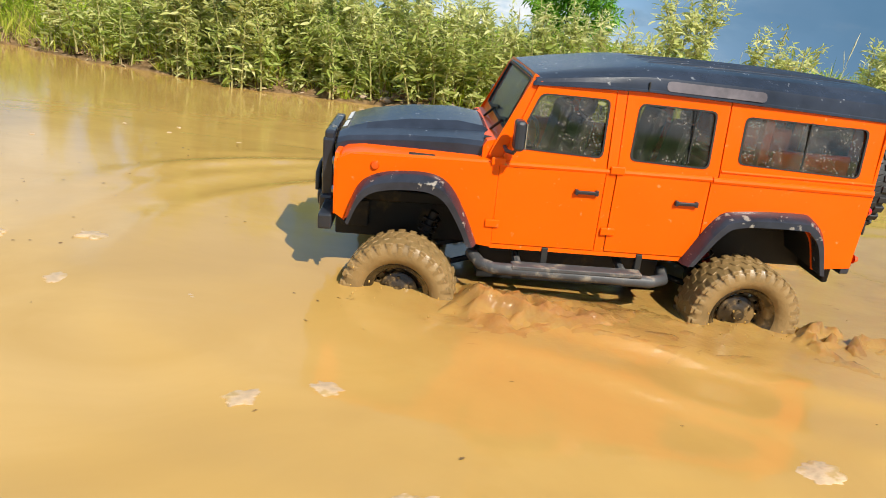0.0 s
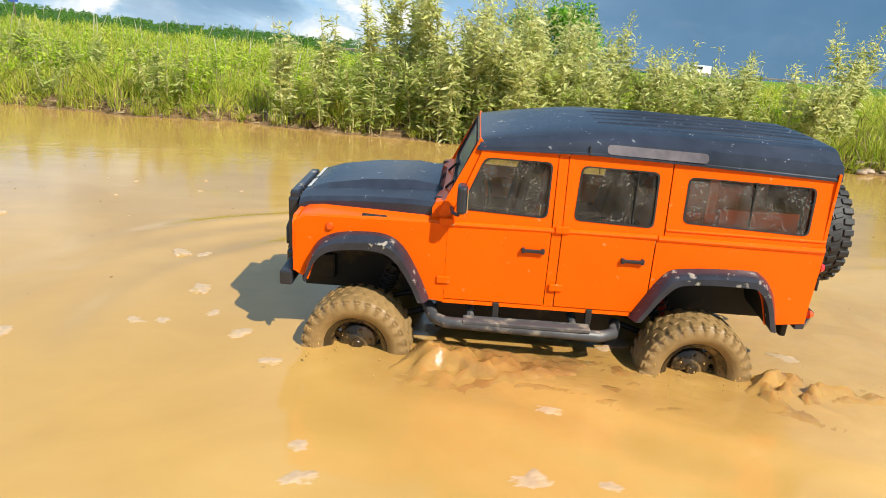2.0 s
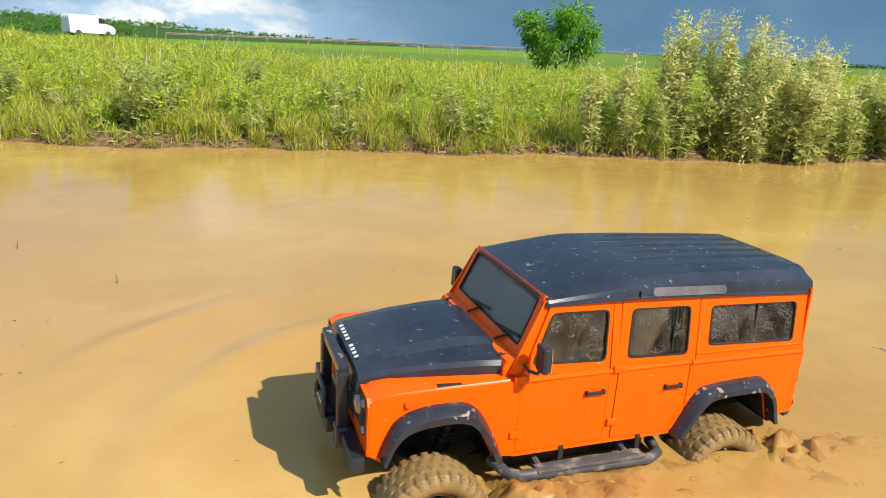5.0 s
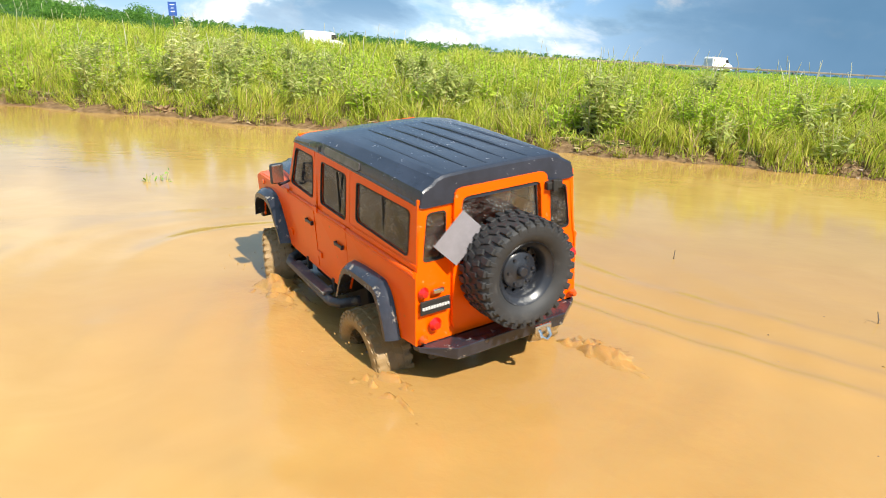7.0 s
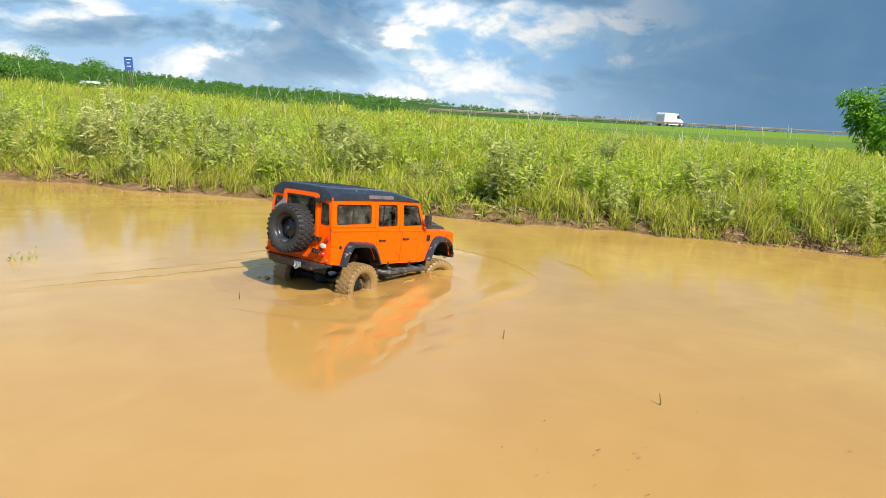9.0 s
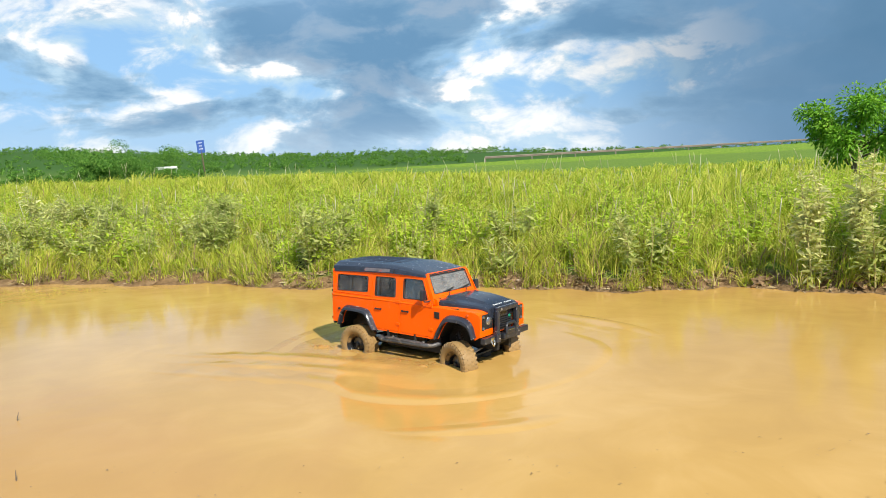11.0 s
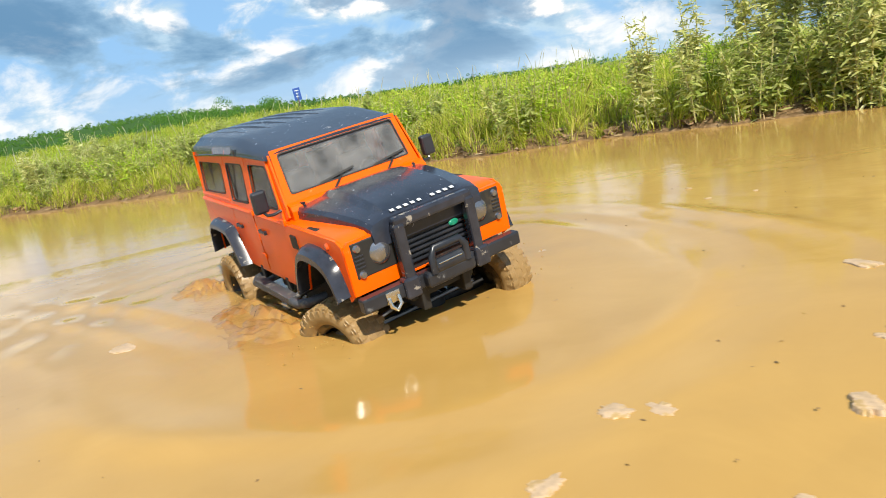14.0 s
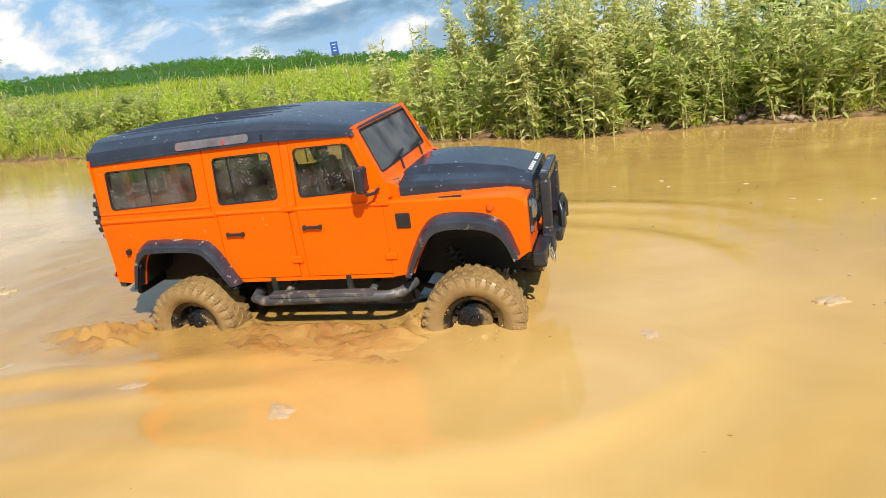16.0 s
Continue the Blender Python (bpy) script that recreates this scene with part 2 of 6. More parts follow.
GROUND = ground_material()
CLOD = material("brown_earth", (0.20, 0.125, 0.06), 0.9, vary=0.35, scale=40, bump=0.6, dist=0.006)
ORANGE = material("orange_paint", (0.87, 0.102, 0.0002), 0.30, vary=0.05, scale=14, bump=0.03, spec=0.15, coat=0.16, patch=(0.52, 0.20, 0.06), patch_scale=120, patch_lo=0.635, patch_hi=0.70, patch_rough=0.6)

# ---------------------------------------------------------------- pieces


def part(name, bm, mat, parent=None, label="", smooth=False):
    me = bpy.data.meshes.new(name)
    bm.to_mesh(me)
    bm.free()
    if mat:
        me.materials.append(mat)
    if smooth:
        me.polygons.foreach_set("use_smooth", [True] * len(me.polygons))
        me.set_sharp_from_angle(angle=radians(38))
    ob = new(name, me)
    if parent:
        ob.parent = parent
    return tagged(ob, label)


def sheet(name, verts, faces, mat, smooth=False):
    """An object from vertex and face arrays."""
    me = bpy.data.meshes.new(name)
    verts, faces = np.asarray(verts, np.float32), np.asarray(faces, np.int32)
    k = faces.shape[1]
    me.vertices.add(len(verts))
    me.vertices.foreach_set("co", verts.ravel())
    me.loops.add(faces.size)
    me.loops.foreach_set("vertex_index", faces.ravel())
    me.polygons.add(len(faces))
    me.polygons.foreach_set("loop_start", np.arange(0, faces.size, k, dtype=np.int32))
    me.update(calc_edges=True)
    me.materials.append(mat)
    if smooth:
        me.polygons.foreach_set("use_smooth", [True] * len(me.polygons))
    return new(name, me)


def grid_faces(nx, ny):
    i, j = np.meshgrid(np.arange(nx - 1), np.arange(ny - 1), indexing="ij")
    a = (i * ny + j).ravel()
    return np.stack([a, a + ny, a + ny + 1, a + 1], 1)


def smooth01(v):
    v = np.clip(v, 0, 1)
    return v * v * (3 - 2 * v)


# ---------------------------------------------------------------- ground, pond
BANK_X = [-40, -8, -5, -3.1, -2.45, -1.87, -1.3, -0.66, -0.28, 0.15, 0.45, 0.86, 1.1, 1.26, 1.55, 1.9, 2.3, 2.75, 3.3, 4.5, 7, 12, 40]
BANK_Y = [9, 5.1, 4.3, 3.85, 3.63, 3.46, 3.28, 2.93, 2.88, 2.63, 2.53, 2.42, 2.31, 2.22, 2.02, 1.91, 1.84, 1.76, 1.5, 0.9, -0.4, -3, -12]



def bank_y(x):
    return np.interp(x, BANK_X, BANK_Y) + 0.035 * np.sin(x * 9.0) + 0.025 * np.sin(x * 21 + 1.3) + 0.012 * np.sin(x * 47)


def ground_z(x, y):
    d = y - bank_y(x)
    near = -(y + 1.7 + 0.1 * np.sin(x * 2))
    side = np.abs(x) - 9
    d = np.maximum(np.maximum(d, near), side)
    z = np.where(d < 0, -0.14 * smooth01(-d / 0.35), 0.055 * smooth01(d / 0.10) + 0.05 * smooth01(d / 1.2))
    z = z + np.where(d > 0, 0.012 * np.sin(x * 5 + y * 3) * np.sin(y * 4 - x), 0)
    # the meadow swells behind the bank, most to the west
    z = z + np.interp(x, [-6, -4, 0, 2, 6], [0.34, 0.32, 0.20, 0.08, 0.05]) * smooth01((y - bank_y(x) - 0.3) / 4.5) * (d > 0)
    r, az = np.hypot(x, y), np.degrees(np.arctan2(x, np.maximum(y, 1e-3)))
    rise = np.interp(az, [-60, -45, -30, -22, -12, -4, 5, 15, 24, 35, 60], [2.0, 2.15, 2.65, 2.3, 1.7, 1.45, 1.3, 0.9, 0.65, 0.35, 0.3])
    z = z + 0.8 * smooth01((r - 8) / 100) * (y > 0)
    return z + 450 * np.tan(np.radians(rise)) * smooth01((r - 120) / 330) * (y > 0)


def build_ground():
    u = np.linspace(-1, 1, 261)
    k = 9.2
    s = 1500 * np.sinh(k * u) / np.sinh(k)
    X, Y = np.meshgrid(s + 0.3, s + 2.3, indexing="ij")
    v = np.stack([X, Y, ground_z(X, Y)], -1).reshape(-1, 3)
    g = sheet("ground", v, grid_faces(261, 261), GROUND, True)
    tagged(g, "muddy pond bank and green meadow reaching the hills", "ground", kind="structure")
    bm = bmesh.new()
    bmesh.ops.create_grid(bm, x_segments=40, y_segments=40, size=10)
    for p in bm.verts:
        p.co.y += 1.0
    w = part("water", bm, WATER)
    tagged(w, "opaque sandy-brown muddy pond water with soft ripples", "water", kind="structure")


build_ground()



# ---------------------------------------------------------------- truck materials
BLACK = material("black_plastic", (0.018, 0.020, 0.026), 0.32, vary=0.25, scale=60, bump=0.05, patch=(0.12, 0.12, 0.12), patch_scale=45, patch_lo=0.62, patch_hi=0.72, patch_rough=0.7)
MATT = material("dark_chassis", (0.012, 0.011, 0.010), 0.6, vary=0.3, scale=50, bump=0.1, patch=(0.10, 0.07, 0.035), patch_scale=25, patch_lo=0.55, patch_hi=0.75)
ROOF = material("satin_black_roof", (0.022, 0.027, 0.042), 0.22, vary=0.25, scale=60, bump=0.10, bump_scale=420, patch=(0.20, 0.21, 0.23), patch_scale=120, patch_lo=0.645, patch_hi=0.70, patch_rough=0.6)
FLARE = material("scuffed_black_flare", (0.024, 0.026, 0.036), 0.20, vary=0.3, scale=70, bump=0.05, patch=(0.26, 0.23, 0.19), patch_scale=85, patch_lo=0.60, patch_hi=0.68, patch_rough=0.8)
DUSTY = material("dusty_black_steel", (0.055, 0.055, 0.058), 0.45, vary=0.35, scale=60, bump=0.1, patch=(0.24, 0.20, 0.15), patch_scale=60, patch_lo=0.5, patch_hi=0.68, patch_rough=0.8)
RUBBER = material("black_rubber", (0.022, 0.022, 0.023), 0.65, vary=0.25, scale=60, bump=0.15, patch=(0.07, 0.065, 0.06), patch_scale=60, patch_lo=0.55, patch_hi=0.75)
MUDDY = material("muddy_rubber", (0.13, 0.085, 0.038), 0.38, vary=0.3, scale=50, bump=0.3, dist=0.003, patch=(0.27, 0.17, 0.068), patch_scale=22, patch_lo=0.24, patch_hi=0.56, patch_rough=0.42)
MUDRIM = material("mud_coated_rim", (0.045, 0.03, 0.016), 0.22, vary=0.3, scale=60, bump=0.5, bump_scale=120, dist=0.002, patch=(0.20, 0.125, 0.05), patch_scale=45, patch_lo=0.46, patch_hi=0.62, patch_rough=0.3)
RIM = material("black_steel_rim", (0.015, 0.015, 0.016), 0.28, metal=0.3, vary=0.2, scale=60, bump=0.05, patch=(0.22, 0.145, 0.065), patch_scale=30, patch_lo=0.50, patch_hi=0.62, patch_rough=0.5)
CHROME = material("bright_metal", (0.62, 0.60, 0.56), 0.22, metal=1.0, vary=0.15, scale=60, bump=0.05)
STEEL = material("grey_steel", (0.25, 0.24, 0.23), 0.4, metal=0.8, vary=0.2, scale=60)
SPRING = material("red_shock_body", (0.30, 0.02, 0.01), 0.35, metal=0.2)
RED = material("red_lens", (0.55, 0.006, 0.004), 0.12, vary=0.1, coat=0.6)
AMBER = material("amber_lens", (0.62, 0.07, 0.003), 0.15, vary=0.1, coat=0.6)
LENS = material("clear_lamp", (0.24, 0.24, 0.26), 0.08, metal=0.8, vary=0.25, scale=160, bump=0.25, bump_scale=260, coat=1.0)
TAPE = material("grey_cloth_tape", (0.20, 0.185, 0.20), 0.55, vary=0.08, scale=200, bump=0.3, bump_scale=700)
WHITE = material("white_badge", (0.60, 0.60, 0.60), 0.4, vary=0.05)
GREEN = material("green_badge", (0.01, 0.20, 0.12), 0.3, vary=0.1)
SEAT = material("dark_seat", (0.025, 0.023, 0.022), 0.7, vary=0.2)
INNER = material("orange_red_inner_plastic", (0.80, 0.095, 0.004), 0.4, vary=0.15, scale=20)
PAPER = material("cloudy_plastic_pane", (0.125, 0.11, 0.12), 0.12, vary=0.35, scale=60, bump=0.1, patch=(0.32, 0.04, 0.03), patch_scale=30, patch_lo=0.56, patch_hi=0.66, patch_rough=0.3)


def glass_material(name, wet, haze, lo, gloss_rough=0.03, dust=(0.32, 0.29, 0.26)):
    m = bpy.data.materials.new(name)
    m.use_nodes = True
    n = Nodes(m.node_tree)
    where = n.add("ShaderNodeTexCoord").outputs["Object"]
    spots = n.add("ShaderNodeTexVoronoi", {"Vector": where, "Scale": 350.0, "Randomness": 1.0}).outputs[0]
    pick = n.noise(where, 60.0, 2.0)
    drop = n.math("MULTIPLY", n.step(spots, 0.32, 0.2), n.step(pick, 0.42, 0.56))
    # dirt film, its grey also standing in for mirrored sky
    film_and_sheen = n.math("MULTIPLY", n.step(n.noise(where, 30.0, 6.0, 0.6), lo, 0.75), haze)
    dirt = n.math("ADD", n.math("MULTIPLY", drop, wet), film_and_sheen, True)
    clear = n.add("ShaderNodeBsdfTransparent", {0: (0.93, 0.93, 0.91, 1)})
    gloss = n.add("ShaderNodeBsdfGlossy", {0: (0.8, 0.8, 0.8, 1), "Roughness": gloss_rough})
    fr = n.add("ShaderNodeFresnel", {"IOR": 1.5}).outputs[0]
    pane = n.add("ShaderNodeMixShader", {0: fr, 1: clear.outputs[0], 2: gloss.outputs[0]})
    # one grey serves drops, dirt film and the painted sky sheen
    mud = n.add("ShaderNodeBsdfDiffuse", {0: (*dust, 1)})
    out = n.add("ShaderNodeMixShader", {0: dirt, 1: pane.outputs[0], 2: mud.outputs[0]})
    n.add("ShaderNodeOutputMaterial", {0: out.outputs[0]})
    return m


GLASS = glass_material("splashed_glass", 0.50, 0.20, 0.35)
# the screen's paler coating paints in more of the sky's reflection
SCREEN = glass_material("hazy_windscreen_glass", 0.12, 0.24, 0.15, 0.24, (0.40, 0.39, 0.39))

# ---------------------------------------------------------------- truck shapes (metres, x ahead, y left, z up from the hubs)


def box(bm, x0, x1, y0, y1, z0, z1, bevel=0.0, m=None):
    r = bmesh.ops.create_cube(bm, size=1.0)["verts"]
    for v in r:
        v.co = Vector(((x0 + x1) / 2 + v.co.x * (x1 - x0), (y0 + y1) / 2 + v.co.y * (y1 - y0), (z0 + z1) / 2 + v.co.z * (z1 - z0)))
    if bevel:
        edges = list({e for v in r for e in v.link_edges})
        r = bmesh.ops.bevel(bm, geom=edges, offset=bevel, segments=2, affect="EDGES", profile=0.5)["verts"]
    if m:
        bmesh.ops.transform(bm, matrix=m, verts=list(r))


def boxes(*many, bevel=0.0008):
    bm = bmesh.new()
    for b in many:
        box(bm, *b, bevel=bevel)
    return bm


def tube(bm, points, r, seg=10, caps=True):
    """A round bar through the points."""
    pts = [Vector(p) for p in points]
    rings = []
    for i, p in enumerate(pts):
        t = (pts[min(i + 1, len(pts) - 1)] - pts[max(i - 1, 0)]).normalized()
        a = t.orthogonal().normalized() if not rings else (rings[-1][1] - t * rings[-1][1].dot(t)).normalized()
        b = t.cross(a)
        rr = r[i] if isinstance(r, (list, tuple)) else r
        rings.append(([bm.verts.new(p + (a * math.cos(k * 2 * math.pi / seg) + b * math.sin(k * 2 * math.pi / seg)) * rr) for k in range(seg)], a))
    for (p, _), (q, _) in zip(rings, rings[1:]):
        for k in range(seg):
            bm.faces.new((p[k], p[(k + 1) % seg], q[(k + 1) % seg], q[k]))
    if caps:
        bm.faces.new(rings[0][0][::-1])
        bm.faces.new(rings[-1][0])


def lathe(bm, profile, seg=32, m=None):
    """Turns (radius, y) pairs round the y axis."""
    rings = []
    for r, y in profile:
        if r < 1e-6:
            rings.append([bm.verts.new((0, y, 0))])
        else:
            rings.append([bm.verts.new((r * math.cos(k * 2 * math.pi / seg), y, r * math.sin(k * 2 * math.pi / seg))) for k in range(seg)])
    made = [v for ring in rings for v in ring]
    for p, q in zip(rings, rings[1:]):
        for k in range(seg):
            j = (k + 1) % seg
            f = [p[k % len(p)], p[j % len(p)], q[j % len(q)], q[k % len(q)]]
            f = list(dict.fromkeys(f))
            if len(f) > 2:
                bm.faces.new(f)
    if m:
        bmesh.ops.transform(bm, matrix=m, verts=made)
    return made


def rounded(points, r, n=3):
    """A closed outline with its corners rounded by r."""
    out = []
    for i, p in enumerate(points):
        p, a, b = Vector(p), Vector(points[i - 1]), Vector(points[(i + 1) % len(points)])
        ra = min(r, (a - p).length * 0.45)
        rb = min(r, (b - p).length * 0.45)
        s, e = p + (a - p).normalized() * ra, p + (b - p).normalized() * rb
        for k in range(n + 1):
            f = k / n
            out.append((1 - f) ** 2 * s + 2 * f * (1 - f) * p + f * f * e)
    return [(v.x, v.y) for v in out]


def panel(outline, holes, place, thick):
    """A plate with openings: 2D outlines laid into space by place(u, v), thickened by the vector thick."""
    bm = bmesh.new()
    edges = []
    for loop in (outline, *holes):
        vs = [bm.verts.new((u, v, 0)) for u, v in loop]
        edges += [bm.edges.new((vs[i], vs[(i + 1) % len(vs)])) for i in range(len(vs))]
    bmesh.ops.triangle_fill(bm, use_beauty=True, use_dissolve=False, edges=edges)
    for v in bm.verts:
        v.co = place(v.co.x, v.co.y)
    r = bmesh.ops.extrude_face_region(bm, geom=list(bm.faces))
    for v in r["geom"]:
        if isinstance(v, bmesh.types.BMVert):
            v.co += Vector(thick)
    bmesh.ops.recalc_face_normals(bm, faces=list(bm.faces))
    return bm


def plate(outline, place, thick):
    return panel(outline, [], place, thick)


WAIST = 0.1275


def side_place(s):
    def place(x, z):
        y = 0.1005 if z <= WAIST + 1e-4 else 0.0985 - (z - WAIST) * 0.085
        y -= max(0.0, -x - 0.2) * 0.03
        return Vector((x, s * y, z))
    return place


FRONT_WINDOW = [(-0.0081, 0.1395), (0.0705, 0.1425), (0.0511, 0.1898), (-0.0088, 0.1893)]
REAR_WINDOW = [(-0.1066, 0.1368), (-0.0350, 0.1395), (-0.0375, 0.1882), (-0.1064, 0.1865)]
SIDE_WINDOW = [(-0.2537, 0.1380), (-0.1350, 0.1430), (-0.1354, 0.1845), (-0.2543, 0.1815)]
FRONT_ARCH = [(0.214, 0.066), (0.205, 0.086), (0.192, 0.097), (0.168, 0.101), (0.143, 0.100), (0.128, 0.091), (0.114, 0.070), (0.106, 0.053)]
REAR_ARCH = [(-0.106, 0.050), (-0.127, 0.081), (-0.146, 0.090), (-0.200, 0.091), (-0.212, 0.088), (-0.222, 0.076), (-0.231, 0.050)]



def curved(points, n=4):
    """The line through the points, rounded between them."""
    p = [Vector(q) for q in points]
    p = [p[0] * 2 - p[1]] + p + [p[-1] * 2 - p[-2]]
    out = []
    for a, b, c, d in zip(p, p[1:], p[2:], p[3:]):
        for k in range(n):
            t = k / n
            out.append(0.5 * (2 * b + (c - a) * t + (2 * a - 5 * b + 4 * c - d) * t * t + (3 * b - a - 3 * c + d) * t ** 3))
    return [(v.x, v.y) for v in out] + [tuple(points[-1])]


FRONT_ARCH, REAR_ARCH = curved(FRONT_ARCH), curved(REAR_ARCH)


def inset(points, d):
    c = Vector((sum(p[0] for p in points) / len(points), sum(p[1] for p in points) / len(points)))
    return [tuple(Vector(p) + (c - Vector(p)).normalized() * d) for p in points]


def both(fn):
    for s, word in ((1, "left"), (-1, "right")):
        fn(s, word)


WHEEL = 0.935


def build_wheel_meshes(fill):
    """Disc, rim and tyre meshes, axle along y, outer face at +y; fill is the depth of mud between the blocks."""
    disc = bmesh.new()
    lathe(disc, [(0.0, 0.0115), (0.0045, 0.0115), (0.0058, 0.0100), (0.0062, 0.0068), (0.0105, 0.0060), (0.0118, 0.0050), (0.0178, 0.0046), (0.0196, 0.0030), (0.0196, 0.0), (0.0, 0.0)], 28)
    for k in range(6):
        a = k * math.pi / 3
        lathe(disc, [(0.0, 0.0062), (0.0015, 0.0062), (0.0018, 0.0), (0.0, 0.0)], 6, pose(0.0148 * math.cos(a), 0.001, 0.0148 * math.sin(a)))
    rim = bmesh.new()
    lathe(rim, [(0.0262, -0.017), (0.0262, 0.010), (0.0285, 0.013), (0.0315, 0.0145), (0.0335, 0.0175), (0.0345, 0.0165), (0.0345, -0.018), (0.0262, -0.018)], 36)
    # the dished ring with its round openings
    circle = [(0.0266 * math.cos(k * math.pi / 24), 0.0266 * math.sin(k * math.pi / 24)) for k in range(48)]
    inner = [(0.0190 * math.cos(k * math.pi / 18), 0.0190 * math.sin(k * math.pi / 18)) for k in range(36)]
    holes = [[(0.0229 * math.cos(k * math.pi / 7) + 0.0022 * math.cos(q * math.pi / 4), 0.0229 * math.sin(k * math.pi / 7) + 0.0022 * math.sin(q * math.pi / 4)) for q in range(8)] for k in range(14)]
    ring = panel(circle, [inner] + holes, lambda u, v: Vector((u, -0.0005 - abs(math.hypot(u, v) - 0.0228) * 0.25, v)), (0, -0.0022, 0))
    spare_mesh = bpy.data.meshes.new("ring")
    ring.to_mesh(spare_mesh)
    ring.free()
    rim.from_mesh(spare_mesh)
    bpy.data.meshes.remove(spare_mesh)
    tyre = bmesh.new()
    lathe(tyre, [(0.0335, 0.0165), (0.037, 0.0205), (0.044, 0.0235), (0.0505, 0.0228), (0.0545 + fill, 0.0188), (0.0560 + fill, 0.009), (0.0560 + fill, -0.009), (0.0545 + fill, -0.0188),
                 (0.050, -0.0228), (0.044, -0.0235), (0.037, -0.0205), (0.0335, -0.0165)], 48)
    return disc, rim, tyre


def block_mesh(name, b, bevel, mat):
    bm = bmesh.new()
    box(bm, *b, bevel=bevel)
    bmesh.ops.scale(bm, vec=(WHEEL,) * 3, verts=bm.verts)
    me = bpy.data.meshes.new(name)
    bm.to_mesh(me)
    bm.free()
    me.materials.append(mat)
    return me


def add_tread(wheel, mat):
    """Tread blocks and side lugs, one by one round the tyre."""
    mid = block_mesh("tread_block", (0.0540, 0.0579, -0.0046, 0.0046, -0.0028, 0.0028), 0.0007, mat)
    outer = block_mesh("shoulder_block", (0.0520, 0.0573, -0.0052, 0.0052, -0.0034, 0.0034), 0.0009, mat)
    lug = block_mesh("side_lug", (0.0460, 0.0540, -0.0014, 0.0014, -0.0022, 0.0022), 0.0006, mat)
    n = 30
    for k in range(n):
        for s in (1, -1):
            turn = pose(0, 0, 0, 0, k * 360 / n + s * 90 / n, 0)
            half = pose(0, 0, 0, 0, 180 / n, 0)
            for name, me, m in (("tread_block", mid, turn @ pose(0, s * 0.0053, 0, 18 * s, 0, 0)), ("shoulder_block", outer, turn @ half @ pose(0, s * 0.0165, 0)), ("side_lug", lug, turn @ half @ pose(0, s * 0.0220, 0))):
                ob = new(name, me)
                ob.parent = wheel
                m.translation *= WHEEL
                ob.matrix_basis = m


def add_wheel(name, parent, m, rubber, rim_mat, label):
    disc, rim, tyre = build_wheel_meshes(0.0011 if rubber == MUDDY else 0.0)
    for bm in (disc, rim, tyre):
        bmesh.ops.scale(bm, vec=(WHEEL,) * 3, verts=bm.verts)
    w = part(name, disc, rim_mat, parent, label, True)
    part("rim", rim, rim_mat, w, smooth=True)
    part("tyre", tyre, rubber, w, smooth=True)
    add_tread(w, rubber)
    w.matrix_basis = m
    return w


